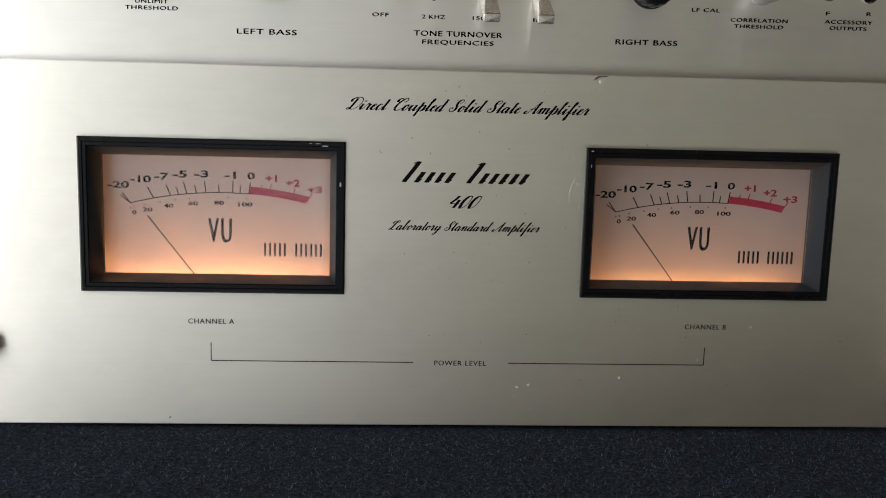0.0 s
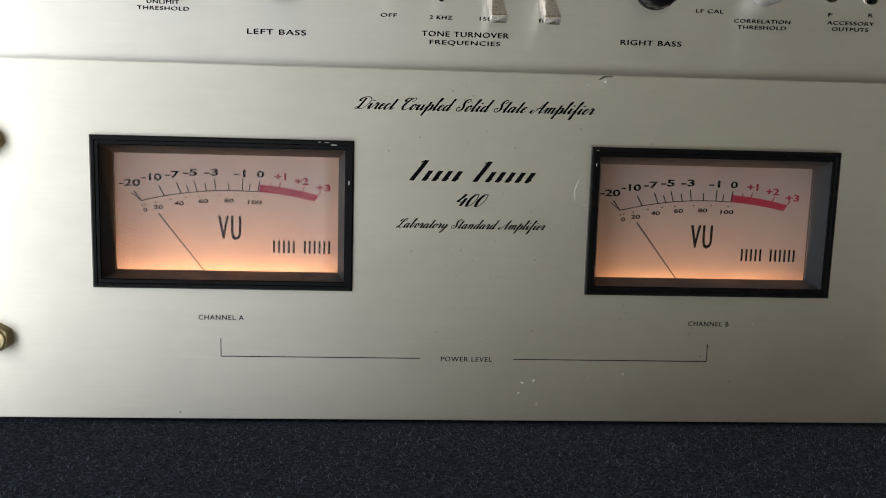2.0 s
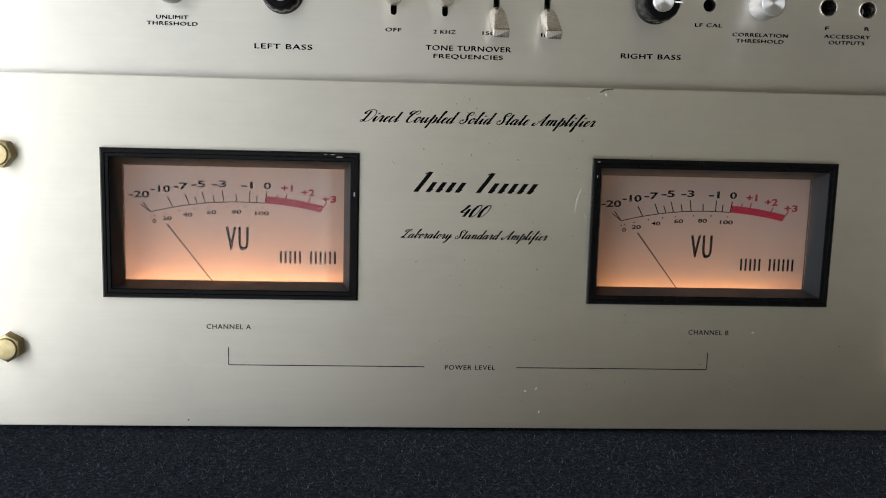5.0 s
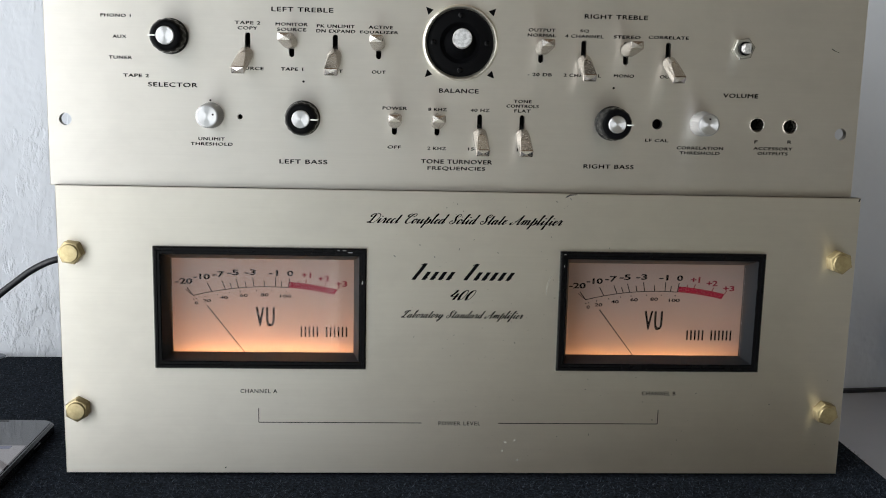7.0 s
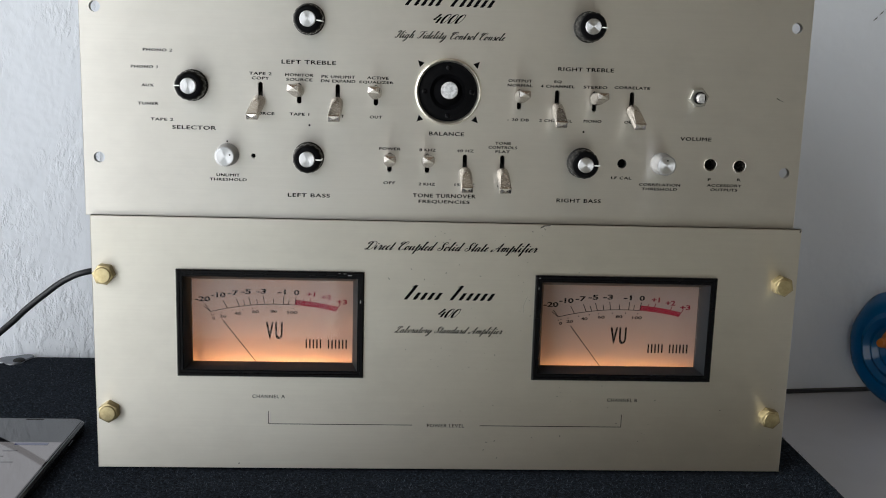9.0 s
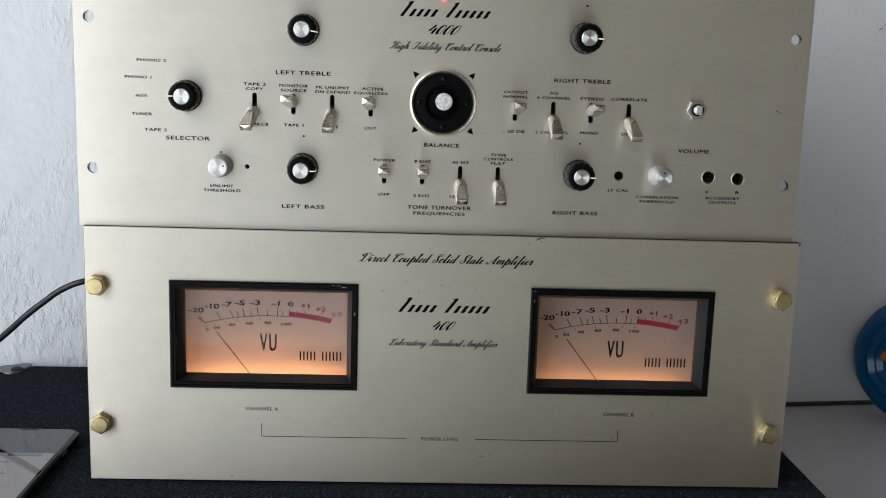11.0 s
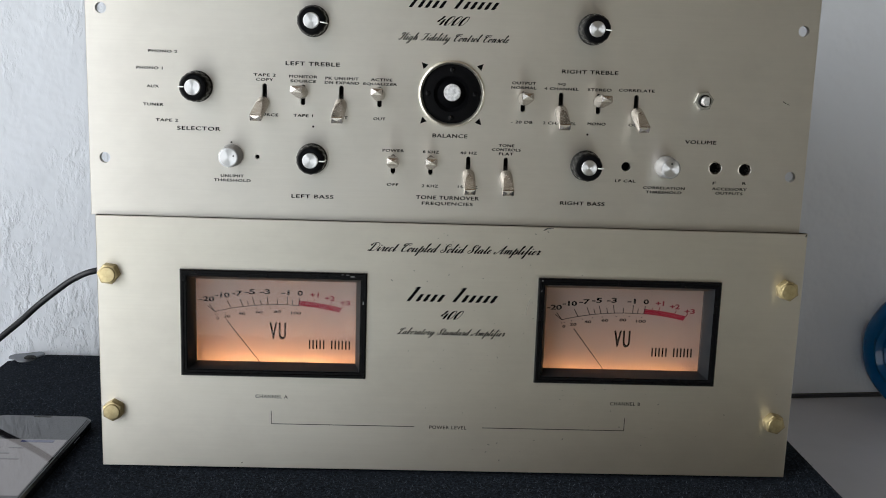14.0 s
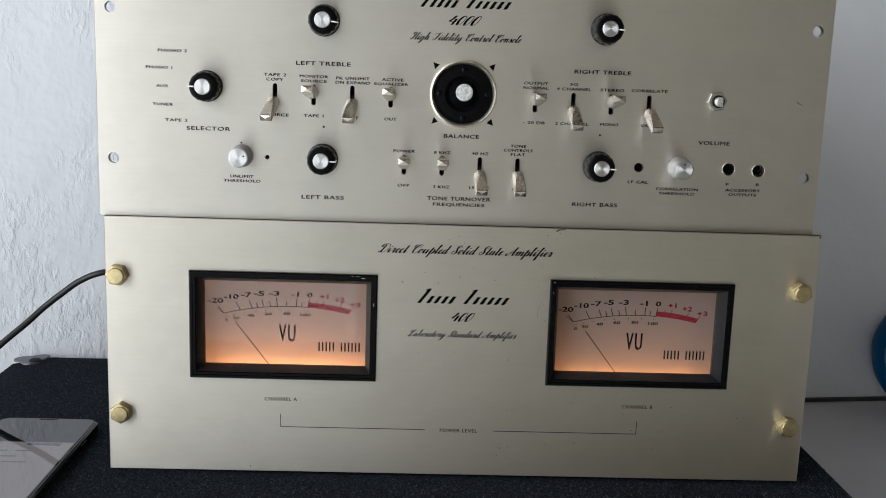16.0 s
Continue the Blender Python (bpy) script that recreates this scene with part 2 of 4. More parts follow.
M_GLASS = bpy.data.materials.new("meter_window")
M_GLASS.use_nodes = True
_n = M_GLASS.node_tree.nodes
_n.remove(_n["Principled BSDF"])
_tr, _gl = _n.new("ShaderNodeBsdfTransparent"), _n.new("ShaderNodeBsdfGlossy")
_gl.inputs["Roughness"].default_value = 0.04
_fr, _mx = _n.new("ShaderNodeFresnel"), _n.new("ShaderNodeMixShader")
_fr.inputs["IOR"].default_value = 1.37
link(M_GLASS, _fr.outputs[0], _mx.inputs[0])
link(M_GLASS, _tr.outputs[0], _mx.inputs[1])
link(M_GLASS, _gl.outputs[0], _mx.inputs[2])
link(M_GLASS, _mx.outputs[0], _n["Material Output"].inputs[0])

# ---- building helpers ----
ORIGIN = {}


def thing(name, label, category, at=(0, 0, 0), group="", kind=""):
    e = new(name)
    e.location, e.empty_display_size = at, 0.02
    ORIGIN[e.name] = Vector(at)
    return tagged(e, label, category, group, kind)


def finish(bm, name, mat, smooth=None):
    bmesh.ops.recalc_face_normals(bm, faces=bm.faces)
    me = bpy.data.meshes.new(name)
    if smooth is not None:
        for f in bm.faces:
            f.smooth = True
        for e in bm.edges:
            if len(e.link_faces) == 2 and e.calc_face_angle(0) > radians(smooth):
                e.smooth = False
    bm.to_mesh(me)
    bm.free()
    me.materials.append(mat)
    return me


def part(name, bm, mat, parent, label="", smooth=None):
    """A bmesh in world places as one mesh under a thing or a part."""
    org = ORIGIN[parent.name]
    bmesh.ops.translate(bm, verts=bm.verts, vec=-org)
    ob = new(name, finish(bm, name, mat, smooth))
    ob.parent = parent
    ORIGIN[ob.name] = org
    return tagged(ob, label)


def part_mesh(name, me, parent, at, label="", turn=None):
    """A shared mesh, modelled round its own origin, as a part at a world place."""
    ob = new(name, me)
    ob.parent = parent
    m = Matrix.Translation(Vector(at) - ORIGIN[parent.name])
    ob.matrix_local = m if turn is None else m @ turn
    ORIGIN[ob.name] = Vector(at)
    return tagged(ob, label)


def structure(name, bm, mat, label="", smooth=None):
    return tagged(new(name, finish(bm, name, mat, smooth)), label, "", "", "structure")


def box(x0, x1, y0, y1, z0, z1, bevel=0.0, seg=2, bm=None):
    bm = bm or bmesh.new()
    r = bmesh.ops.create_cube(bm, size=1)
    bmesh.ops.transform(bm, verts=r["verts"], matrix=Matrix.Translation(((x0 + x1) / 2, (y0 + y1) / 2, (z0 + z1) / 2)) @ Matrix.Diagonal((x1 - x0, y1 - y0, z1 - z0, 1)))
    if bevel:
        es = [e for e in bm.edges if e.verts[0] in r["verts"]]
        bmesh.ops.bevel(bm, geom=es, offset=bevel, segments=seg, profile=0.5, affect="EDGES")
    return bm


def lathe(profile, n=40, wobble=None, bm=None):
    """Turns (radius, height) pairs round the y axis; height points at the viewer (-y)."""
    bm = bm or bmesh.new()
    rings = []
    for r, h in profile:
        if r < 1e-6:
            rings.append([bm.verts.new((0, -h, 0))])
            continue
        ring = []
        for i in range(n):
            a = 2 * math.pi * i / n
            q = r + (wobble(a, r, h) if wobble else 0)
            ring.append(bm.verts.new((q * math.cos(a), -h, q * math.sin(a))))
        rings.append(ring)
    for a, b in zip(rings, rings[1:]):
        for i in range(n):
            j = (i + 1) % n
            f = [a[i % len(a)], a[j % len(a)], b[j % len(b)], b[i % len(b)]]
            f = list(dict.fromkeys(f))
            if len(f) > 2:
                bm.faces.new(f)
    return bm


def circle(cx, cz, r, n=28):
    return [(cx + r * math.cos(2 * math.pi * i / n), cz + r * math.sin(2 * math.pi * i / n)) for i in range(n)]


def slot(cx, z0, z1, w, n=8):
    r = w / 2
    up = [(cx + r * math.cos(math.pi * i / n), z1 - r + r * math.sin(math.pi * i / n)) for i in range(n + 1)]
    dn = [(cx - r * math.cos(math.pi * i / n), z0 + r - r * math.sin(math.pi * i / n)) for i in range(n + 1)]
    return up + dn


def rect(x0, x1, z0, z1):
    return [(x0, z0), (x1, z0), (x1, z1), (x0, z1)]


def plate(outline, holes, y0, y1, bevel=0.0):
    """A sheet from y0 (front) to y1 with true openings."""
    bm = bmesh.new()
    sides = []
    for y, inset in ((y0, bevel), (y1, 0.0)):
        es, loops = [], []
        for k, loop in enumerate([outline] + holes):
            if k == 0 and inset:
                mx, mz = sum(p[0] for p in loop) / len(loop), sum(p[1] for p in loop) / len(loop)
                loop = [(x - math.copysign(inset, x - mx), z - math.copysign(inset, z - mz)) for x, z in loop]
            vs = [bm.verts.new((x, y, z)) for x, z in loop]
            loops.append(vs)
            es += [bm.edges.new((vs[i], vs[(i + 1) % len(vs)])) for i in range(len(vs))]
        bmesh.ops.triangle_fill(bm, use_beauty=True, use_dissolve=False, edges=es)
        sides.append(loops)
    if bevel:
        mid = [bm.verts.new((x, y0 + bevel, z)) for x, z in outline]
        front, back = sides[0][0], sides[1][0]
        for a, b in ((front, mid), (mid, back)):
            for i in range(len(a)):
                j = (i + 1) % len(a)
                bm.faces.new((a[i], a[j], b[j], b[i]))
        start = 1
    else:
        start = 0
    for a, b in list(zip(*sides))[start:]:
        for i in range(len(a)):
            j = (i + 1) % len(a)
            bm.faces.new((a[i], a[j], b[j], b[i]))
    return bm


INK = 0.00012


def poly(bm, pts, y, thick=INK):
    """A flat printed shape, y its back and -y its face."""
    f = [bm.verts.new((x, y - thick, z)) for x, z in pts]
    b = [bm.verts.new((x, y, z)) for x, z in pts]
    bm.faces.new(f)
    for i in range(len(pts)):
        j = (i + 1) % len(pts)
        bm.faces.new((f[i], f[j], b[j], b[i]))


def bar(bm, x0, z0, x1, z1, w, y, w1=None):
    d = Vector((x1 - x0, z1 - z0)).normalized()
    n = Vector((-d.y, d.x))
    a, b = n * w / 2, n * (w if w1 is None else w1) / 2
    poly(bm, [(x0 + a.x, z0 + a.y), (x0 - a.x, z0 - a.y), (x1 - b.x, z1 - b.y), (x1 + b.x, z1 + b.y)], y)


def lettering(s, cx, cz, width, height, y, parent, mat=None, lean=0.0, weight=0.0, space=1.0, name="lettering", bold=0.0):
    """Printed words of the built-in font, brought to a width and a height."""
    cu = bpy.data.curves.new("words", "FONT")
    cu.body, cu.align_x, cu.shear, cu.offset, cu.space_character = s, "CENTER", lean, weight, space
    cu.resolution_u = 3
    tmp = bpy.data.objects.new("words", cu)
    scene.collection.objects.link(tmp)
    bpy.context.view_layer.update()
    me = bpy.data.meshes.new_from_object(tmp.evaluated_get(bpy.context.evaluated_depsgraph_get()))
    bpy.data.objects.remove(tmp)
    bpy.data.curves.remove(cu)
    bm = bmesh.new()
    bm.from_mesh(me)
    bpy.data.meshes.remove(me)
    bmesh.ops.remove_doubles(bm, verts=bm.verts, dist=1e-5)
    xs, zs = [v.co.x for v in bm.verts], [v.co.y for v in bm.verts]
    x0, x1, z0, z1 = min(xs), max(xs), min(zs), max(zs)
    sx, sz = width / (x1 - x0), height / (z1 - z0)
    for v in bm.verts:
        v.co = (cx + (v.co.x - (x0 + x1) / 2) * sx, y - INK, cz + (v.co.y - (z0 + z1) / 2) * sz)
    if bold:
        twin = bmesh.ops.duplicate(bm, geom=bm.verts[:] + bm.edges[:] + bm.faces[:])["geom"]
        twin = [g for g in twin if isinstance(g, bmesh.types.BMVert)]
        bmesh.ops.translate(bm, verts=bm.verts, vec=(-bold, 0, 0))
        bmesh.ops.translate(bm, verts=twin, vec=(2 * bold, -0.00003, bold))
    return part(name, bm, mat or M_INK, parent)


# ---- copperplate script: each letter is a few pen strokes, "x,z x,z ..." in x-heights; | parts the strokes ----
PEN = {}


def pen(letter, advance, strokes):
    PEN[letter] = (advance, [[tuple(float(v) for v in p.split(",")) for p in line.split()] for line in strokes.split("|")])


BOWL = "0,.35 .12,.5|.75,.85 .55,1 .3,.85 .16,.4 .3,.02 .52,.15 .76,.8|"
TALL = "0,.35 .3,1 .55,1.9 .48,2.15 .34,2 .3,1 "
pen("i", 0.72, "0,.35 .25,.95|.28,1 .28,.25 .42,0 .75,.35|.36,1.55 .34,1.38")
pen("u", 1.32, "0,.35 .25,.95|.28,1 .28,.25 .42,0 .7,.3 .88,.95|.9,1 .9,.25 1.04,0 1.35,.35")
pen("n", 1.32, "0,.35 .22,.9 .35,1 .4,.85 .4,0|.4,.3 .62,.9 .82,1 .92,.8 .92,.25 1.05,0 1.35,.35")
pen("m", 1.82, "0,.35 .22,.9 .35,1 .4,.85 .4,0|.4,.3 .62,.9 .82,1 .9,.8 .9,0|.9,.3 1.12,.9 1.32,1 1.42,.8 1.42,.25 1.55,0 1.85,.35")
pen("r", 0.92, "0,.35 .25,1 .32,1.12 .36,.95 .6,.92 .58,.7 .56,.2 .7,0 .95,.35")
pen("e", 0.78, "0,.35 .35,.55 .6,.8 .5,1 .3,.9 .18,.5 .25,.12 .45,0 .8,.35")
pen("c", 0.78, "0,.35 .2,.7|.62,.8 .55,.98 .38,1 .2,.7 .18,.3 .32,0 .5,0 .8,.35")
pen("o", 0.85, ".5,1 .25,.85 .15,.4 .3,.02 .55,.1 .68,.55 .55,.95 .5,1 .62,.85 .95,.8")
pen("a", 1.17, BOWL + ".8,1 .78,.25 .9,0 1.2,.35")
pen("d", 1.17, BOWL + ".86,2.1 .8,.25 .92,0 1.2,.35")
pen("g", 1.17, BOWL + ".8,1 .76,0 .65,-.7 .4,-1 .25,-.8 .5,-.3 1.2,.35")
pen("t", 0.75, "0,.35 .3,1.05|.36,1.85 .32,.25 .45,0 .78,.35|.14,1.14 .56,1.18")
pen("l", 0.72, TALL + ".3,.25 .42,0 .75,.35")
pen("b", 1.0, TALL + ".3,.25 .45,0 .66,.15 .75,.6 .66,.95 .75,.85 1.05,.85")
pen("h", 1.22, TALL + ".3,0|.3,.3 .52,.9 .72,1 .82,.8 .82,.25 .95,0 1.25,.35")
pen("p", 1.15, "0,.35 .3,1.1|.34,1.5 .3,0 .26,-.95|.32,.3 .55,.9 .75,1 .9,.8 .88,.3 .72,0 .55,.02 .9,.05 1.2,.35")
pen("f", 0.78, "0,.35 .35,1 .62,1.9 .55,2.15 .4,2 .36,1 .34,0 .3,-.8 .38,-1 .52,-.8 .45,-.1 .4,.05 .8,.35")
pen("y", 1.25, "0,.35 .25,.95|.28,1 .28,.3 .42,0 .68,.3 .86,.95|.9,1 .86,0 .75,-.7 .5,-1 .35,-.8 .6,-.3 1.3,.35")
pen("s", 0.85, "0,.35 .35,.95 .42,1.1 .45,.9 .6,.5 .55,.1 .35,0 .2,.15|.45,.05 .9,.35")
pen("D", 1.75, ".7,1.9 .62,1 .5,.15 .2,0 .05,.2 .3,.3 .8,.02 1.3,.2 1.65,1 1.5,1.8 .9,2.1 .3,1.95 0,1.6 .15,1.35 .35,1.5")
pen("C", 1.35, ".95,1.5 1.2,1.5 1.35,1.85 1.15,2.1 .75,1.9 .35,1.2 .25,.5 .5,.02 .9,.05 1.35,.4|.75,1.9 .3,2.05 0,1.75 .1,1.45 .35,1.55")
pen("S", 1.2, ".75,1.5 1.05,1.6 1.1,1.95 .8,2.1 .5,1.8 .5,1.3 .72,.8 .75,.3 .4,0 .05,.15 -.1,.5 .1,.7 .3,.55")
pen("A", 1.6, ".15,.45 -.05,.4 -.1,.1 .2,0 .6,.6 1.15,1.9 1.25,2.1|1.25,2.1 1.2,1 1.2,.2 1.35,0 1.65,.35|.35,.75 .8,.85 1.35,.9")
pen("L", 1.38, "1.05,1.5 1.25,1.8 1.1,2.1 .8,1.9 .6,1.1 .45,.3 .2,0 0,.15 .15,.35 .6,.1 1,0 1.4,.35|.8,1.9 .35,1.95 .1,1.6 .3,1.4")
pen("H", 1.62, ".6,1.95 .55,1 .4,.2 .1,0 -.1,.25 .1,.4|.6,1.95 .3,2.1 0,1.8 .1,1.5|1.5,2.1 1.25,1.8 1.2,1 1.2,.25 1.35,0 1.65,.35|.5,1 1.25,1.1")
pen("F", 1.4, "0,1.5 .1,1.95 .5,1.9 1,2 1.5,2.15|1,1.95 .85,1 .65,.2 .3,0 .05,.2 .25,.4|.6,1.05 .95,1.1 1.2,1.25")
pen("4", 1.4, ".5,2 .35,1.4 0,.72|0,.7 1.2,.7|.9,1.35 .88,.6 .85,0")
pen("0", 1.25, ".7,2 .35,1.8 .15,1 .3,.1 .55,0 .85,.3 1,1 .9,1.8 .7,2")
pen(" ", 0.95, "")
# the maker's mark: plain slanting strokes of its size
pen("*", 1.25, ".62,2.1 .58,1.2 .52,.5 .5,0|.2,1.9 .62,2.1")
pen("~", 0.92, ".42,1.05 .4,.6 .38,0|.38,0 .7,.3")


def smooth_run(ctrl, n=7):
    """A soft curve through the points of one pen stroke."""
    p = [Vector(q) for q in ctrl]
    p = [2 * p[0] - p[1]] + p + [2 * p[-1] - p[-2]]
    run = []
    for a, b, c, d in zip(p, p[1:], p[2:], p[3:]):
        for k in range(n):
            t = k / n
            run.append(0.5 * (2 * b + (c - a) * t + (2 * a - 5 * b + 4 * c - d) * t * t + (3 * b - a - 3 * c + d) * t ** 3))
    return run + [p[-2]]


def script(s, cx, cz, width, height, y, parent, thick=0.36, hair=0.12, lean=0.62):
    """Words in a copperplate hand: heavy going down, fine going up."""
    bm, x, rows = bmesh.new(), 0.0, []
    for ch in s:
        advance, strokes = PEN[ch]
        for ctrl in strokes:
            if len(ctrl) < 2:
                continue
            run = smooth_run(ctrl)
            row = []
            for i, q in enumerate(run):
                d = (run[min(i + 1, len(run) - 1)] - run[max(i - 1, 0)]).normalized()
                w = 0.5 * (hair + (thick - hair) * max(0.0, -d.y) ** 1.6)
                row.append([(x + q.x + k * w * -d.y + lean * (q.y + k * w * d.x), q.y + k * w * d.x) for k in (-1, 1)])
            rows.append(row)
        x += advance
    flat = [p for row in rows for pair in row for p in pair]
    x0, x1, z0, z1 = min(p[0] for p in flat), max(p[0] for p in flat), min(p[1] for p in flat), max(p[1] for p in flat)
    for k, row in enumerate(rows):
        yy = y - INK - 0.000001 * k
        vs = [[bm.verts.new((cx + (a - (x0 + x1) / 2) * width / (x1 - x0), yy, cz + (b - (z0 + z1) / 2) * height / (z1 - z0))) for a, b in pair] for pair in row]
        for a, b in zip(vs, vs[1:]):
            bm.faces.new((a[0], a[1], b[1], b[0]))
    return part("lettering", bm, M_INK, parent)


# ---- the room ----
SLOPE = 0.12
WALL_Y = 0.318
TURN_W = math.degrees(math.atan(SLOPE))


def wall_y(x):
    return WALL_Y + SLOPE * x


def turned(bm):
    bmesh.ops.transform(bm, verts=bm.verts, matrix=pose(0, WALL_Y, 0, 0, 0, TURN_W))
    return bm


FLOOR_Z, CEIL_Z = -0.80, 1.75
structure("wall_back", turned(box(-2.2, 3.0, 0, 0.12, FLOOR_Z, CEIL_Z)), M_PLASTER, "white rough-trowelled plaster wall")
side = plate([(-2.9, FLOOR_Z), (0.6, FLOOR_Z), (0.6, CEIL_Z), (-2.9, CEIL_Z)], [rect(WIN_Y0, WIN_Y1, WIN_Z0, WIN_Z1)], 0.0, 0.15)
bmesh.ops.transform(side, verts=side.verts, matrix=pose(WIN_X, 0, 0, 0, 0, 90))
structure("wall_side", side, M_PAINT, "white painted wall with a window opening")
# two walls out of view, added for their reflections and bounced light
structure("unseen_wall_far_side", box(2.4, 2.5, -2.9, 0.9, FLOOR_Z, CEIL_Z), M_DIM, "unseen cream wall closing the room")
structure("unseen_wall_front", plate([(-1.6, FLOOR_Z), (2.5, FLOOR_Z), (2.5, CEIL_Z), (-1.6, CEIL_Z)], [rect(DOOR_X0, DOOR_X1, -0.74, DOOR_Z1)], -3.0, -2.9), M_DIM, "unseen cream wall behind the camera")
# ceiling out of view, added to close the room with a dark top
structure("ceiling", box(-1.6, 2.6, -3.0, 0.9, CEIL_Z, CEIL_Z + 0.1), M_DARK_CEIL, "unseen ceiling, toned brown to darken reflections in the metal")
# floor out of view, added to throw light back up at the panels
structure("floor", box(-1.7, 2.6, -3.0, 0.9, FLOOR_Z - 0.1, FLOOR_Z), M_BOUNCE_FLOOR, "unseen floor, toned pale grey-green to lift the panels")

win = thing("window_1", "white window frame in the side wall", "window", (WIN_X - 0.08, (WIN_Y0 + WIN_Y1) / 2, WIN_Z0), kind="structure")
for a, b, c, d in ((WIN_Y0, WIN_Y0 + 0.05, WIN_Z0, WIN_Z1), (WIN_Y1 - 0.05, WIN_Y1, WIN_Z0, WIN_Z1), (WIN_Y0 + 0.05, WIN_Y1 - 0.05, WIN_Z0, WIN_Z0 + 0.05), (WIN_Y0 + 0.05, WIN_Y1 - 0.05, WIN_Z1 - 0.05, WIN_Z1)):
    part("window_frame", box(WIN_X - 0.12, WIN_X - 0.06, a, b, c, d, 0.004), M_MARK, win)

# frame of the added door; it stands out of view
door = thing("assumed_door_1", "white frame of an assumed glazed door, out of view", "door", ((DOOR_X0 + DOOR_X1) / 2, -2.95, -0.74), kind="structure")
for a, b, c, d in ((DOOR_X0, DOOR_X0 + 0.04, -0.74, DOOR_Z1), (DOOR_X1 - 0.04, DOOR_X1, -0.74, DOOR_Z1), (DOOR_X0 + 0.04, DOOR_X1 - 0.04, DOOR_Z1 - 0.04, DOOR_Z1)):
    part("assumed_door_frame", box(a, b, -2.97, -2.93, c, d, 0.004), M_MARK, door)

for k in range(5):
    bm = bmesh.new()
    x = 0.455 + 0.006 * k
    z = 0.338 + 0.0060 * k
    poly(bm, [(x, z), (x + 0.003, z + 0.0022), (x + 0.0042, z + 0.0044), (x + 0.0012, z + 0.0018)], -0.0004, 0.0004)
    bmesh.ops.transform(bm, verts=bm.verts, matrix=pose(0, WALL_Y, 0, 0, 0, TURN_W))
    crack = structure("crack", bm, M_SCRATCH, "short dark crack in the plaster")

# ---- table, plinth ----
TABLE_Z = -0.060
table = thing("table", "white laminate table top standing against the plaster wall", "table", (0.3, 0.0, FLOOR_Z))
TX0, TX1, TY0 = -0.95, 1.35, -0.24
top = bmesh.new()
ring = [(TX0, TY0), (TX1, TY0), (TX1, wall_y(TX1) - 0.006), (TX0, wall_y(TX0) - 0.006)]
lo, hi = [top.verts.new((x, y, TABLE_Z - 0.03)) for x, y in ring], [top.verts.new((x, y, TABLE_Z)) for x, y in ring]
top.faces.new(hi), top.faces.new(lo[::-1])
for i in range(4):
    top.faces.new((lo[i], lo[(i + 1) % 4], hi[(i + 1) % 4], hi[i]))
part("tabletop", top, M_TABLE, table)
# the shaded gap behind the table, built as a solid dark strip
strip = box(TX0, TX1, -0.0058, -0.0008, TABLE_Z - 0.02, TABLE_Z + 0.0035)
part("gap_shade_strip", turned(strip), M_GAP, table, "dark strip standing for the shaded gap at the wall")
for x, y in ((TX0 + 0.05, TY0 + 0.05), (TX1 - 0.05, TY0 + 0.05), (TX0 + 0.05, 0.1), (TX1 - 0.05, 0.3)):
    part("leg", box(x - 0.025, x + 0.025, y - 0.025, y + 0.025, FLOOR_Z, TABLE_Z - 0.03, 0.003), M_TABLE, table)

PX0, PX1, PY0, PY1 = -0.402, 0.275, -0.125, 0.272
plinth = thing("carpeted_box", "low box covered in black felt carpet with metal corners", "box", (0, 0.07, TABLE_Z))
cut = 0.03
bm = bmesh.new()
ring = [(PX0, PY0), (PX1, PY0), (PX1, PY1), (PX0 + cut, PY1 - 0.006), (PX0, PY1 - cut)]
lo, hi = [bm.verts.new((x, y, TABLE_Z)) for x, y in ring], [bm.verts.new((x, y, 0)) for x, y in ring]
bm.faces.new(hi), bm.faces.new(lo[::-1])
for i in range(5):
    bm.faces.new((lo[i], lo[(i + 1) % 5], hi[(i + 1) % 5], hi[i]))
bmesh.ops.bevel(bm, geom=[e for e in bm.edges if e.verts[0].co.z == e.verts[1].co.z == 0], offset=0.004, segments=3, profile=0.5, affect="EDGES")
part("body", bm, M_CARPET, plinth, smooth=50)

rng = random.Random(5)
fuzz = bmesh.new()
for k in range(46000):
    if k < 31000:
        x, y = rng.uniform(-0.27, PX1 - 0.003), rng.uniform(PY0 + 0.003, -0.004)
    else:
        x, y = rng.uniform(PX0 + 0.01, -0.2), rng.uniform(-0.02, PY1 - 0.012)
        if x + y < PX0 + PY1 - cut + 0.004 and x < PX0 + cut:
            continue
    if k % 9 == 0:
        x = rng.uniform(0.235, PX1 - 0.003)
        y = rng.uniform(PY0 + 0.01, 0.12)
    a, h, w = rng.uniform(0, 6.283), rng.uniform(0.0005, 0.0019), rng.uniform(0.00010, 0.00030)
    lx, ly = rng.uniform(-0.0022, 0.0022), rng.uniform(-0.0022, 0.0022)
    c, s = math.cos(a) * w, math.sin(a) * w
    fuzz.faces.new([fuzz.verts.new(p) for p in ((x - c, y - s, -0.0001), (x + c, y + s, -0.0001), (x + lx + c * 0.4, y + ly, h))])
f = part("nap", fuzz, M_FUZZ, plinth)
f["kind"] = "stuff"


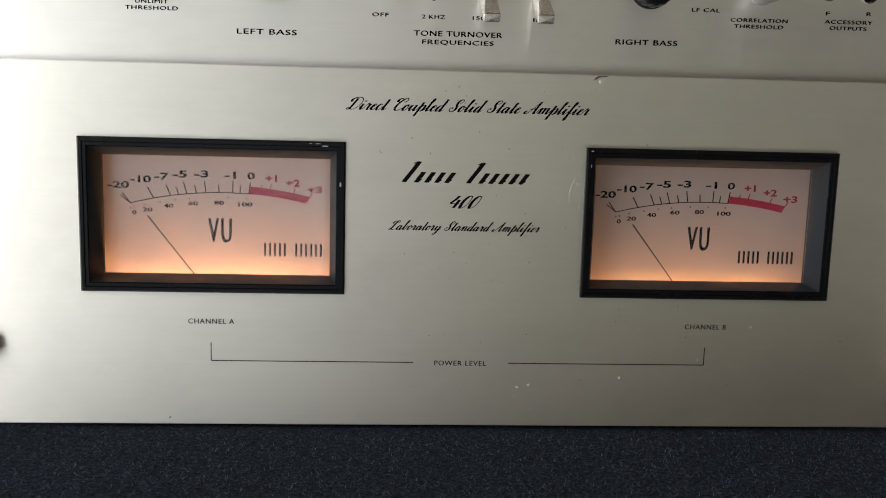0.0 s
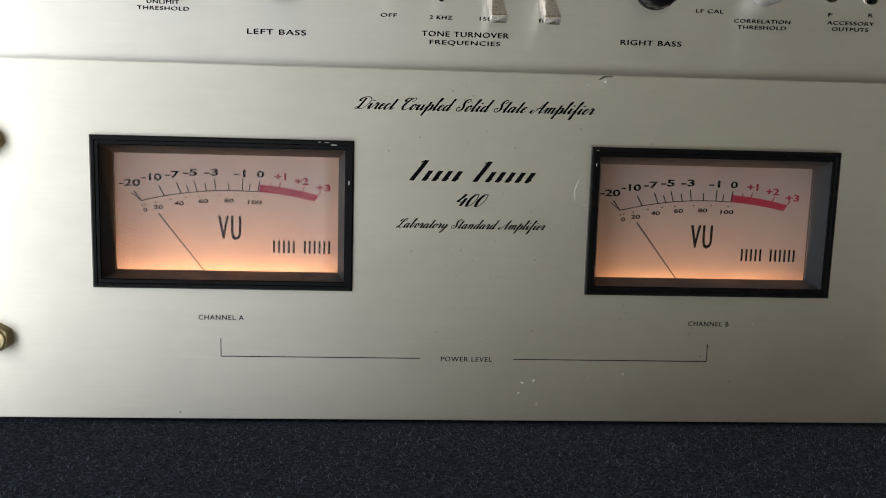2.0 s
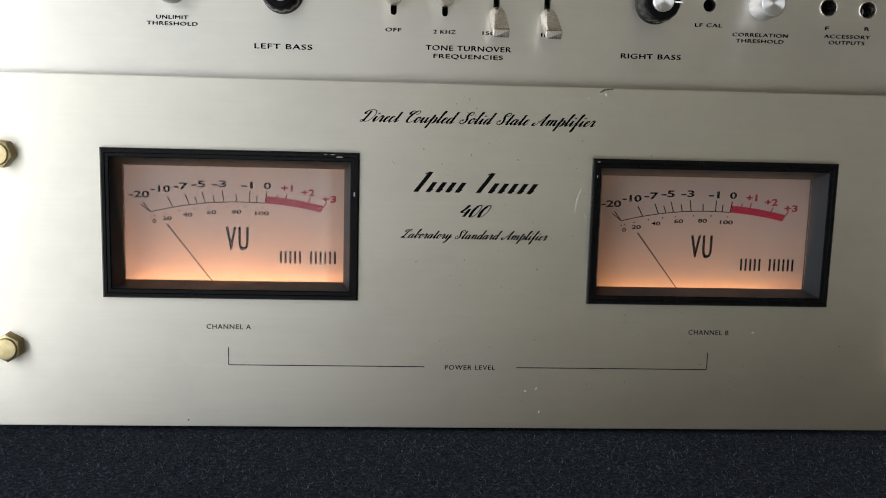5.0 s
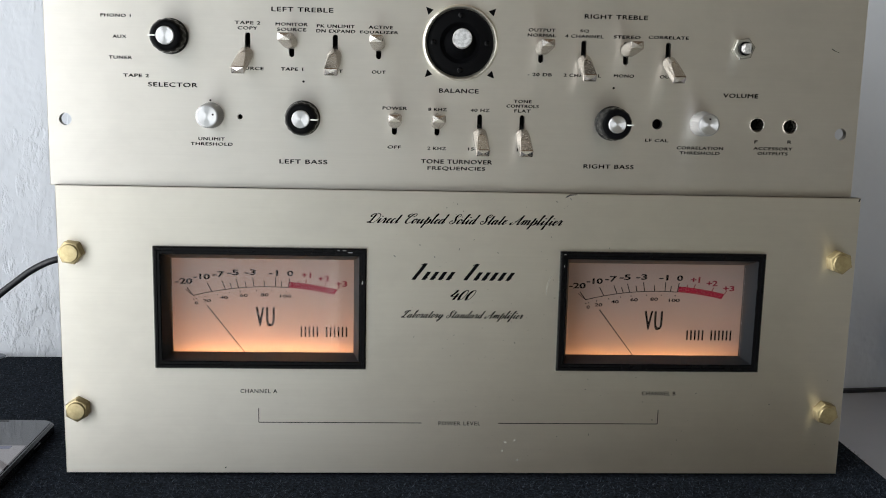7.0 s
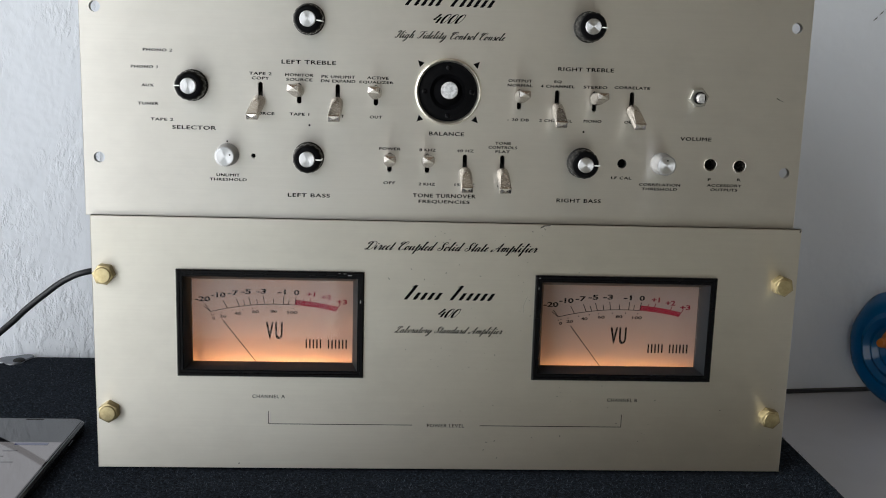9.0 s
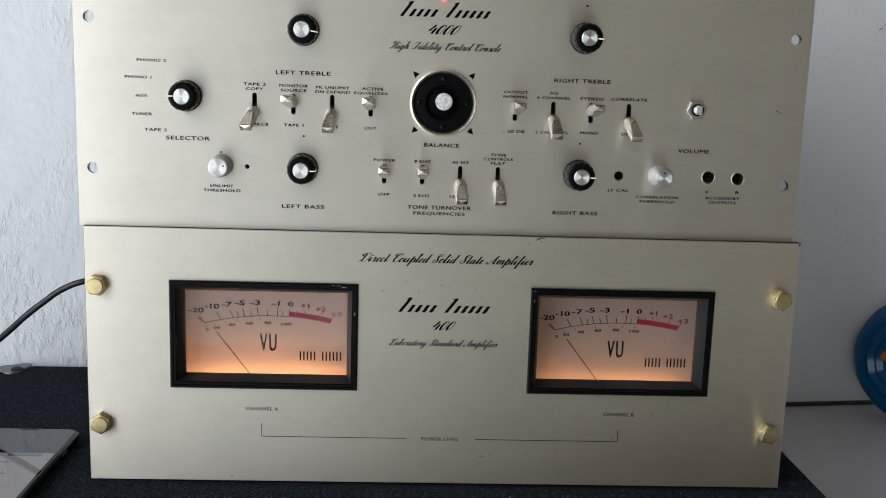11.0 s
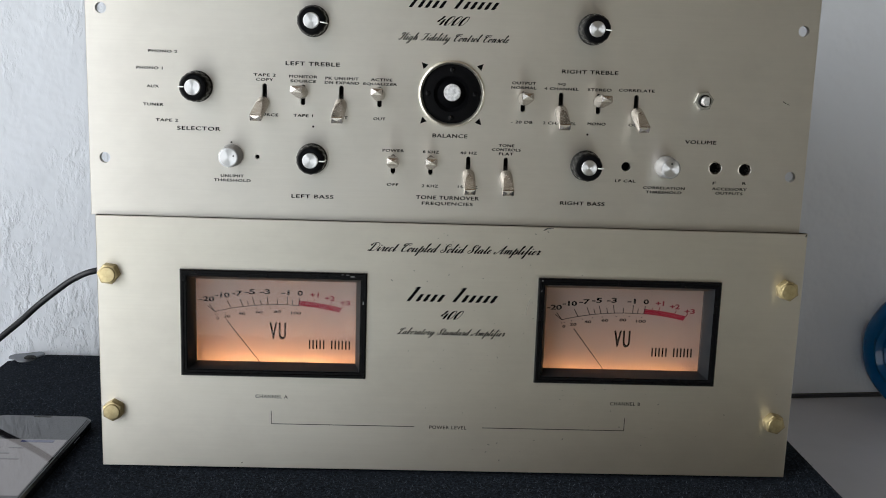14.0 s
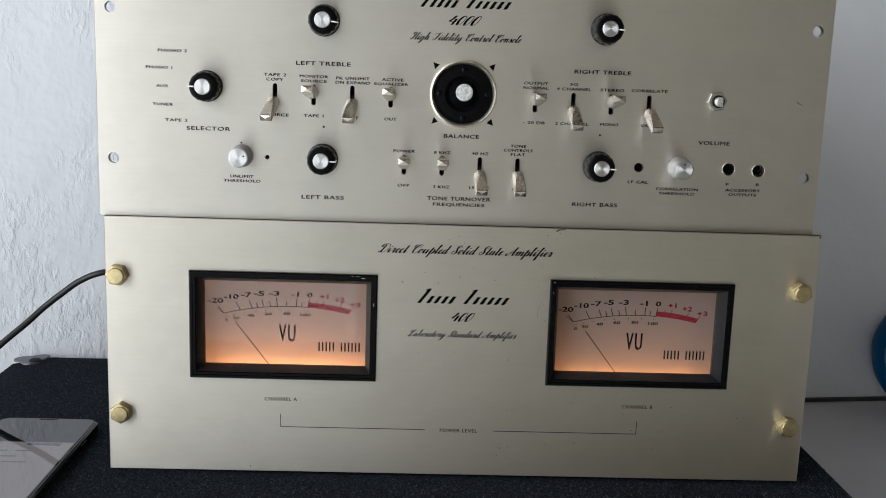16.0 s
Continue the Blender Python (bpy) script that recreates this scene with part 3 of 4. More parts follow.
def corner_plate(cx, cy, spin, size=1.0):
    """A thin three-lobed steel corner with one screw."""
    bm = bmesh.new()
    pts = []
    for i in range(36):
        a = 2 * math.pi * i / 36
        r = (0.0165 + 0.0035 * math.cos(3 * a)) * size
        p = Matrix.Rotation(spin, 2) @ Vector((r * 1.25 * math.cos(a), r * math.sin(a)))
        pts.append((cx + p.x, cy + p.y))
    lo, hi = [bm.verts.new((x, y, 0.0002)) for x, y in pts], [bm.verts.new((x * 0.96 + cx * 0.04, y * 0.96 + cy * 0.04, 0.0016)) for x, y in pts]
    bm.faces.new(hi), bm.faces.new(lo[::-1])
    for i in range(36):
        bm.faces.new((lo[i], lo[(i + 1) % 36], hi[(i + 1) % 36], hi[i]))
    p = part("corner_plate", bm, M_CORNER, plinth, "grey steel corner plate", 40)
    s = lathe([(0, 0.0022), (0.0035, 0.002), (0.0052, 0.0010), (0.0055, 0)], 20)
    bmesh.ops.transform(s, verts=s.verts, matrix=pose(cx + 0.0055, cy - 0.0060, 0.0016, -90))
    part("screw", s, M_HOLE, p, "dark screw", 40)


corner_plate(-0.3865, 0.2515, 0.9, 0.74)

# ---- power amplifier ----
W, Z0, Z1 = 0.4826, 0.002, 0.179
amp = thing("power_amplifier", "champagne brushed aluminium power amplifier with two lit meters, on black felt", "amplifier", (0, 0.05, 0))
METERS = (-0.1221, 0.1212)
MZ0, MZ1, MHW = 0.0695, 0.1440, 0.0632
cuts = [rect(c - MHW + 0.003, c + MHW - 0.003, MZ0 + 0.003, MZ1 - 0.003) for c in METERS]
panel = plate([(-W / 2, Z0), (W / 2, Z0), (W / 2, Z1), (-W / 2, Z1)], cuts, 0.0, 0.0048, 0.0005)
part("front_panel", panel, M_PANEL_LOW, amp, "champagne brushed aluminium front panel")
part("chassis", box(-0.205, 0.205, 0.030, 0.215, 0.010, 0.168, 0.002), M_HOLE, amp, "black steel case")
part("sub_panel", plate(rect(-0.205, 0.205, 0.006, 0.172), [rect(c - MHW + 0.001, c + MHW - 0.001, MZ0 - 0.016, MZ1 + 0.002) for c in METERS], 0.006, 0.030), M_HOLE, amp)
for x in (-0.17, 0.17):
    for y in (0.03, 0.19):
        part("foot", box(x - 0.012, x + 0.012, y - 0.012, y + 0.012, 0, 0.010, 0.003), M_CABLE, amp)

# brass hexagon bolts
hexa = bmesh.new()
rows = []
for r, h in ((0.0073, 0.0), (0.0073, 0.0074)):
    rows.append([hexa.verts.new((r * math.cos(math.pi / 3 * i), -h, r * math.sin(math.pi / 3 * i))) for i in range(6)])
hexa.faces.new(rows[1])
for i in range(6):
    hexa.faces.new((rows[0][i], rows[0][(i + 1) % 6], rows[1][(i + 1) % 6], rows[1][i]))
bmesh.ops.bevel(hexa, geom=[e for e in hexa.edges if e.verts[0].co.y < -0.007 and e.verts[1].co.y < -0.007], offset=0.0013, segments=2, profile=0.5, affect="EDGES")
bmesh.ops.bevel(hexa, geom=[e for e in hexa.edges if abs(e.verts[0].co.y - e.verts[1].co.y) > 0.005], offset=0.0003, segments=1, affect="EDGES")
lathe([(0.0056, 0.0070), (0.0054, 0.0081), (0.0050, 0.0085), (0.0, 0.0088)], 40, bm=hexa)
hex_mesh = finish(hexa, "bolt", M_BRASS, 35)
for x, z, a in ((-0.2323, 0.1400, 8), (0.2296, 0.1400, 20), (-0.2318, 0.0438, 28), (0.2292, 0.0438, 14)):
    part_mesh("bolt", hex_mesh, amp, (x, 0.0, z), "brass hexagon bolt", pose(0, 0, 0, 0, a, 0))

# printing
script("Direct Coupled Solid State Amplifier", -0.0002, 0.1612, 0.1180, 0.0092, 0.0, amp)
script("400", -0.0003, 0.1160, 0.0160, 0.0066, 0.0, amp, 0.44)
script("Laboratory Standard Amplifier", -0.0005, 0.1030, 0.0748, 0.0072, 0.0, amp)
lettering("CHANNEL A", -0.1238, 0.0547, 0.0222, 0.0025, 0.0, amp, space=1.15, bold=0.00005)
lettering("CHANNEL B", 0.1235, 0.0547, 0.0212, 0.0025, 0.0, amp, space=1.15, bold=0.00005)
lettering("POWER LEVEL", -0.0006, 0.0346, 0.0260, 0.0025, 0.0, amp, space=1.15, bold=0.00005)


script("*~~~~ *~~~~~", -0.0005, 0.1303, 0.0630, 0.0106, 0.0, amp, 0.46)
for s, x in ((-1, -0.1240), (1, 0.1238)):
    bm = bmesh.new()
    inner = 0.0235 if s > 0 else -0.0242
    bar(bm, x, 0.0440, x, 0.0348, 0.00042, 0.0)
    bar(bm, x - s * 0.0002, 0.0348, inner, 0.0348, 0.00042, 0.0)
    part("bracket_line", bm, M_INK, amp)

# small marks of age
rng = random.Random(11)
bm = bmesh.new()
for k in range(170):
    x, z = rng.gauss(0.035, 0.04), rng.uniform(0.075, 0.176)
    if k % 3 == 0:
        x, z = rng.uniform(-0.02, 0.235), rng.uniform(0.008, 0.066)
    if any(abs(x - c) < MHW + 0.002 and MZ0 - 0.002 < z < MZ1 + 0.002 for c in METERS):
        continue
    r = 0.00010 + 0.00032 * rng.random() ** 3
    st, an = rng.uniform(1, 2.6), rng.uniform(0, 3.14)
    poly(bm, [(x + r * st * math.cos(a) * math.cos(an) - r * math.sin(a) * math.sin(an), z + r * st * math.cos(a) * math.sin(an) + r * math.sin(a) * math.cos(an)) for a in [i * 0.785 for i in range(8)]], 0.0, 0.00005)
p = part("specks", bm, M_SPECK, amp, "pale specks and wear")
p["kind"] = "stuff"
bm = bmesh.new()
for (x0, z0), (x1, z1) in zip([(0.0532, 0.1285), (0.0518, 0.1255), (0.0508, 0.1225), (0.0505, 0.1198)], [(0.0518, 0.1255), (0.0508, 0.1225), (0.0505, 0.1198), (0.0507, 0.1172)]):
    bar(bm, x0, z0, x1, z1, 0.00025, 0.0)
part("scratch", bm, M_SPECK, amp, "pale curved scratch")
for pts in ([(0.0596, 0.1764), (0.0610, 0.1768), (0.0628, 0.1778), (0.0668, 0.1783), (0.0668, 0.1787), (0.0622, 0.1785), (0.0606, 0.1775)],
            [(0.2396, 0.1770), (0.2404, 0.1768), (0.2410, 0.1786), (0.2402, 0.1788)], [(-0.1450, 0.0050), (-0.1441, 0.0053), (-0.1441, 0.0060), (-0.1448, 0.0057)]):
    bm = bmesh.new()
    poly(bm, pts, 0.0)
    part("nick", bm, M_SCRATCH, amp, "dark chip near the panel edge")


def loop4(bm, hw, z0, z1, y, cx):
    return [bm.verts.new(p) for p in ((cx - hw, y, z0), (cx + hw, y, z0), (cx + hw, y, z1), (cx - hw, y, z1))]


DIAL_Y = 0.0160
DZ0, DZ1, DHW = 0.0760, 0.1345, 0.0552


def meter(cx):
    """A deep black bezel, its window, the printed card, the pointer and the lamp below the card."""
    bm = bmesh.new()
    steps = [(0.0, 0.0, 0.0), (0.0, 0.0, -0.0022), (0.0008, 0.0008, -0.0032), (0.0022, 0.0022, -0.0032), (0.0026, 0.0026, -0.0026),
             (0.0040, 0.0042, -0.0026), (0.0044, 0.0046, -0.0020)]
    rings = [loop4(bm, MHW - i, MZ0 + j, MZ1 - j, y, cx) for i, j, y in steps]
    for a, b in zip(rings, rings[1:]):
        for i in range(4):
            bm.faces.new((a[i], a[(i + 1) % 4], b[(i + 1) % 4], b[i]))
    bez = part("meter", bm, M_BEZEL, amp, "black plastic meter bezel with a warm lit dial")
    bm = bmesh.new()
    rings = [loop4(bm, MHW - steps[-1][0], MZ0 + steps[-1][1], MZ1 - steps[-1][1], steps[-1][2], cx)]
    rings.append(loop4(bm, DHW, DZ0, DZ1, 0.0122, cx))
    rings.append(loop4(bm, DHW + 0.0012, DZ0 - 0.0004, DZ1 + 0.0012, 0.0125, cx))
    for a, b in zip(rings, rings[1:]):
        for i in range(4):
            bm.faces.new((a[i], a[(i + 1) % 4], b[(i + 1) % 4], b[i]))
    marks = [(-0.0688, 0.14185, 0.0016, 0.00034), (-0.0722, 0.1430, 0.0012, 0.00022), (-0.0757, 0.1431, 0.0007, 0.00020), (-0.0613, 0.1236, 0.00045, 0.0012)] if cx < 0 else [(0.0606, 0.1424, 0.0007, 0.00025), (0.0603, 0.1352, 0.00022, 0.0008)]
    for px, pz, rx, rz in marks:
        nick = bmesh.new()
        poly(nick, [(px + rx * math.cos(i * 0.6283) * (1 + 0.25 * math.sin(i * 2.3)), pz + rz * math.sin(i * 0.6283)) for i in range(10)], -0.0032, 0.00006)
        part("chip", nick, M_CHIP, bez, "pale chip in the bezel")
    part("well", bm, M_WELL, bez, "sloping satin black inner frame")
    # closed housing round the card
    hs = bmesh.new()
    a, b = loop4(hs, 0.0590, 0.0550, 0.1400, 0.0125, cx), loop4(hs, 0.0590, 0.0550, 0.1400, 0.0290, cx)
    for i in range(4):
        hs.faces.new((a[i], a[(i + 1) % 4], b[(i + 1) % 4], b[i]))
    hs.faces.new(b)
    part("housing", hs, M_HOUSE, bez, "pale inside of the meter housing")
    part("dial", box(cx - 0.0585, cx + 0.0585, DIAL_Y, DIAL_Y + 0.0008, 0.0556, 0.1395), M_DIAL, bez, "cream printed meter card")
    g = part("window", box(cx - DHW - 0.0003, cx + DHW + 0.0003, 0.0108, 0.0114, DZ0 - 0.0004, DZ1 + 0.0004), M_GLASS, bez, "clear reflecting meter window")
    g.visible_shadow = False

    mx, mz = cx, (DZ0 + DZ1) / 2
    mm = 0.001
    yd = DIAL_Y - 0.00005

    def arc(x):
        return (11.95 - 178 + math.sqrt(178 ** 2 - (x - 4) ** 2))

    def out(x, z, d):
        v = Vector((x - 5.9, z + 57)).normalized() * d
        return x + v.x, z + v.y

    def to(p):
        return mx + (p[0] * 1.01 - 1.4) * mm, mz + (p[1] * 1.01 - 0.9) * mm

    def line(bm, p, q, w, w1=None):
        bar(bm, *to(p), *to(q), w * mm, yd, None if w1 is None else w1 * mm)

    bm = bmesh.new()
    xs = [-41.4 + i * (16 + 41.4) / 24 for i in range(25)]
    for a, b in zip(xs, xs[1:]):
        line(bm, (a, arc(a)), (b, arc(b)), 0.42)
    for x, d in ((-41.4, 6.2), (-30.1, 6.0), (-21.9, 5.8), (-18.0, 3.9), (-14.0, 5.8), (-9.4, 3.9), (-4.7, 5.8), (1.6, 3.8), (8.2, 5.8), (11.7, 3.6), (16.0, 5.8)):
        line(bm, (x, arc(x)), out(x, arc(x), d), 0.52)
    line(bm, (-41.4, arc(-41.4)), (-46.2, arc(-41.4) + 3.8), 0.42)
    for x in (-41.2, -39.4, -34.5, -27.0, -19.6, -13.0, -3.2, 6.0, 14.8):
        c = to((x, arc(x) - 2.4))
        poly(bm, [(c[0] + 0.00038 * math.cos(i * 0.785), c[1] + 0.00038 * math.sin(i * 0.785)) for i in range(8)], yd)
    part("scale", bm, M_INK, bez, "black printed scale")
    bm = bmesh.new()
    xs = [16.2 + i * (44.1 - 16.2) / 10 for i in range(11)]
    for a, b in zip(xs, xs[1:]):
        p, q = (a, arc(a)), (b, arc(b))
        poly(bm, [to(p), to(q), to(out(*q, 3.7)), to(out(*p, 3.7))], yd)
    for x, d in ((21.1, 5.2), (25.4, 6.2), (36.3, 6.2), (44.0, 6.4)):
        line(bm, out(x, arc(x), 3.7), out(x, arc(x), d), 0.5)
    part("red_zone", bm, M_INK_RED, bez, "red overload band")
    for s, x, z, w, red in (("-20", -47.0, 14.9, 10.4, 0), ("-10", -36.3, 17.9, 10.0, 0), ("-7", -26.2, 19.4, 7.2, 0), ("-5", -17.4, 20.6, 7.0, 0), ("-3", -7.0, 20.9, 6.9, 0),
                            ("-1", 7.0, 20.6, 5.6, 0), ("0", 17.2, 20.4, 3.6, 0), ("+1", 27.0, 19.4, 5.8, 1), ("+2", 37.6, 17.3, 6.9, 1), ("+3", 48.3, 14.2, 7.2, 1)):
        lettering(s, *to((x, z)), w * mm, 3.5 * mm, yd, bez, M_INK_RED if red else M_INK, weight=0.018, bold=0.00012)
    for s, x, z, w in (("0", -39.6, 1.4, 2.0), ("20", -33.2, 2.9, 4.8), ("40", -23.0, 5.0, 4.8), ("60", -11.0, 6.4, 4.8), ("80", 1.6, 6.9, 4.8), ("100", 14.4, 6.3, 7.0)):
        lettering(s, *to((x, z)), w * mm, 2.1 * mm, yd, bez, weight=0.018, bold=0.00006)
    lettering("VU", *to((1.9, -7.0)), 11.2 * mm, 12.2 * mm, yd, bez, space=1.25, bold=0.00028)
    bm = bmesh.new()
    for x0, n in ((23.2, 5), (38.6, 6)):
        for i in range(n):
            x = x0 + i * 2.45
            line(bm, (x + 0.75, -19.2), (x + 0.75, -12.8), 1.05)
    part("brand_bars", bm, M_INK, bez, "row of plain dark bars")
    # pointer
    bm = bmesh.new()
    a, b = to((-8.8, -31.0)), to((-32.8, 0.2))
    d = Vector((b[0] - a[0], b[1] - a[1])).normalized()
    n = Vector((-d.y, d.x))
    for y, w in ((DIAL_Y - 0.0018, 0.00024),):
        q = [(a[0] + n.x * w, a[1] + n.y * w), (b[0] + n.x * w * 1.7, b[1] + n.y * w * 1.7), (b[0] - n.x * w * 1.7, b[1] - n.y * w * 1.7), (a[0] - n.x * w, a[1] - n.y * w)]
        poly(bm, q, y, 0.0003)
    part("pointer", bm, M_SCRATCH, bez, "thin dark pointer resting near zero")
    # warm lamp along the foot of the card
    lamp = new("meter_lamp", bpy.data.lights.new("meter_lamp", "AREA"))
    lamp.data.shape, lamp.data.size, lamp.data.size_y = "RECTANGLE", 0.100, 0.0022
    lamp.data.energy, lamp.data.color = METER_WATTS[cx > 0], (1.0, 0.47, 0.16)
    lamp.matrix_world = Matrix.Translation((cx, 0.0142, 0.0630)) @ Matrix.Rotation(radians(180), 4, "X")
    back = new("meter_back_lamp", bpy.data.lights.new("meter_back_lamp", "AREA"))
    back.data.shape, back.data.size, back.data.size_y = "RECTANGLE", 0.100, 0.006
    back.data.energy, back.data.color = BACK_WATTS[cx > 0], (1.0, 0.61, 0.36)
    back.matrix_world = Matrix.Translation((cx, 0.0230, 0.0600)) @ Matrix.Rotation(radians(180), 4, "X")
    return bez


for cx in METERS:
    meter(cx)

# ---- control console ----
UX, UY = -0.0040, 0.0050
UZ0, UZ1 = 0.1785, 0.3570
con = thing("control_console", "silver brushed aluminium control preamplifier with knobs and switches, on the amplifier", "preamplifier", (UX, 0.05, 0.1795))
CX = -0.0055
HIGH, LOW = 0.2625, 0.2183
UP_X = [-0.1292, -0.1039, -0.0786, -0.0533, 0.0423, 0.0676, 0.0929, 0.1182]
DN_X = [-0.0434, -0.0181, 0.0072, 0.0325]
holes = [circle(UX + x, z, 0.0036, 24) for x in (-0.231, 0.231) for z in (0.2173, 0.3145)]
holes += [slot(x, HIGH - 0.0068, HIGH + 0.0068, 0.0030) for x in UP_X]
holes += [slot(x, LOW - 0.0066, LOW + 0.0066, 0.0030) for x in DN_X]
holes += [circle(0.1141, 0.2212, 0.0031), circle(-0.1341, 0.2206, 0.0015, 16), circle(0.1750, 0.2220, 0.0039), circle(0.1953, 0.2214, 0.0039), circle(CX, 0.2662, 0.0196, 48)]
face = plate([(UX - W / 2, UZ0), (UX + W / 2, UZ0), (UX + W / 2, UZ1), (UX - W / 2, UZ1)], holes, UY, UY + 0.0045, 0.0004)
part("front_panel", face, M_PANEL_UP, con, "silver brushed aluminium front panel")
# unseen case; its black front stands for the dark inside the panel's openings
part("chassis", box(UX - 0.208, UX + 0.208, UY + 0.022, 0.215, 0.1795, 0.350, 0.002), M_HOLE, con, "black steel case")

# words on the console: text, middle, width
BIG, SMALL = 0.0025, 0.0018


def word(s, x, z, width, height=SMALL):
    """A printed word on the console's face."""
    return lettering(s, x, z, width, height, UY, con, space=1.1, bold=0.00013)


word("PHONO 2", -0.1955, 0.2880, 0.0187)
word("PHONO 1", -0.2043, 0.2770, 0.0170)
word("AUX", -0.2024, 0.2652, 0.0078)
word("TUNER", -0.2023, 0.2533, 0.0132)
word("TAPE 2", -0.1936, 0.2432, 0.0146)
word("SELECTOR", -0.1727, 0.2383, 0.0284, BIG)
word("TAPE 2", -0.1292, 0.2747, 0.0146)
word("COPY", -0.1292, 0.2717, 0.0112)
word("SOURCE", -0.1285, 0.2487, 0.0166)
word("LEFT TREBLE", -0.0976, 0.2828, 0.0355, BIG)
word("MONITOR", -0.1038, 0.2744, 0.0184)
word("SOURCE", -0.1038, 0.2714, 0.0168)
word("TAPE 1", -0.1037, 0.2488, 0.0128)
word("PK UNLIMIT", -0.0783, 0.2739, 0.0218)
word("DN EXPAND", -0.0783, 0.2711, 0.0225)
word("OUT", -0.0783, 0.2482, 0.0080)
word("ACTIVE", -0.0522, 0.2739, 0.0141)
word("EQUALIZER", -0.0531, 0.2709, 0.0222)
word("OUT", -0.0531, 0.2482, 0.0080)
word("BALANCE", -0.0057, 0.2383, 0.0233, BIG)
word("POWER", -0.0434, 0.2274, 0.0142)
word("OFF", -0.0434, 0.2045, 0.0078)
word("8 KHZ", -0.0181, 0.2272, 0.0108)
word("2 KHZ", -0.0181, 0.2042, 0.0110)
word("40 HZ", 0.0072, 0.2272, 0.0112)
word("150 HZ", 0.0074, 0.2042, 0.0132)
word("TONE", 0.0325, 0.2329, 0.0105)
word("CONTROLS", 0.0325, 0.2301, 0.0192)
word("FLAT", 0.0325, 0.2273, 0.0096)
word("IN", 0.0325, 0.2042, 0.0050)
word("TONE TURNOVER", -0.0060, 0.1964, 0.0425, BIG)
word("FREQUENCIES", -0.0060, 0.1922, 0.0345, BIG)
word("LEFT BASS", -0.0971, 0.1948, 0.0281, BIG)
word("RIGHT TREBLE", 0.0861, 0.2832, 0.0375, BIG)
word("OUTPUT", 0.0424, 0.2747, 0.0158)
word("NORMAL", 0.0424, 0.2717, 0.0166)
word("- 20 DB", 0.0420, 0.2489, 0.0144)
word("SQ", 0.0676, 0.2747, 0.0052)
word("4 CHANNEL", 0.0676, 0.2717, 0.0228)
word("2 CHANNEL", 0.0674, 0.2489, 0.0222)
word("STEREO", 0.0931, 0.2718, 0.0158)
word("MONO", 0.0924, 0.2492, 0.0120)
word("CORRELATE", 0.1180, 0.2721, 0.0240)
word("OUT", 0.1182, 0.2492, 0.0084)
word("RIGHT BASS", 0.0859, 0.1951, 0.0304, BIG)
word("LF CAL", 0.1143, 0.2114, 0.0138)
word("CORRELATION", 0.1410, 0.2073, 0.0284)
word("THRESHOLD", 0.1410, 0.2043, 0.0245)
word("VOLUME", 0.1638, 0.2390, 0.0212, BIG)
word("F", 0.1752, 0.2117, 0.0020)
word("R", 0.1958, 0.2120, 0.0024)
word("ACCESSORY", 0.1859, 0.2078, 0.0240)
word("OUTPUTS", 0.1859, 0.2048, 0.0186)
word("UNLIMIT", -0.1508, 0.2073, 0.0152)
word("THRESHOLD", -0.1508, 0.2043, 0.0244)
script("4000", -0.0060, 0.3135, 0.0216, 0.0064, UY, con, 0.44)
script("High Fidelity Control Console", -0.0052, 0.3018, 0.0730, 0.0074, UY, con)
script("*~~~~ *~~~~~", -0.0058, 0.3262, 0.0596, 0.0100, UY, con, 0.46)
for x, z, r in ((-0.0970, 0.2418, 0.0007), (0.0866, 0.2420, 0.0007), (0.0866, 0.3318, 0.0007), (-0.1512, 0.2298, 0.0006)):
    bm = bmesh.new()
    poly(bm, circle(x, z, r, 12), UY)
    part("index_dot", bm, M_INK, con)
for sx in (-1, 1):
    for sz in (-1, 1):
        bm = bmesh.new()
        x, z = CX + sx * 0.0205, 0.2662 + sz * 0.0202
        poly(bm, [(x, z), (x - sx * 0.0044, z - sz * 0.0016), (x - sx * 0.0014, z - sz * 0.0046)], UY)
        part("arrow_mark", bm, M_INK, con)
bm = bmesh.new()
bar(bm, 0.2172, 0.2680, 0.2192, 0.2668, 0.0005, UY)
bar(bm, 0.2192, 0.2668, 0.2218, 0.2658, 0.0003, UY)
part("scratch", bm, M_SCRATCH, con, "short dark scratch")
bm = lathe([(0, 0.0018), (0.0012, 0.0015), (0.0016, 0.0)], 16)
bmesh.ops.translate(bm, verts=bm.verts, vec=(-0.0068, UY, 0.3330))
part("indicator_lamp", bm, M_LED, con, "small red glowing lamp", 60)


def flute(a, r, h):
    return 0.00065 * abs(math.sin(a * 7)) - 0.0003 if 0.004 < h < 0.0125 and r > 0.008 else 0.0


knob_mesh = finish(lathe([(0.0101, 0.0), (0.0103, 0.0010), (0.0102, 0.0030), (0.0097, 0.0040), (0.0096, 0.0050), (0.0093, 0.0120), (0.0091, 0.0140), (0.0083, 0.0154), (0.0062, 0.0160), (0.0054, 0.0158), (0.0053, 0.0150), (0, 0.0150)], 84, flute), "knob", M_KNOB, 38)
cap_mesh = finish(lathe([(0.0051, 0.0150), (0.0051, 0.0166), (0.0047, 0.0170), (0.0, 0.0170)], 48), "cap", M_SPUN, 40)
pm = bmesh.new()
box(0.0056, 0.0088, -0.0163, -0.0150, -0.0004, 0.0004, 0.0002, 1, pm)
box(0.0086, 0.0098, -0.0157, -0.0050, -0.0004, 0.0004, 0.0002, 1, pm)
pointer_mesh = finish(pm, "pointer_line", M_MARK)
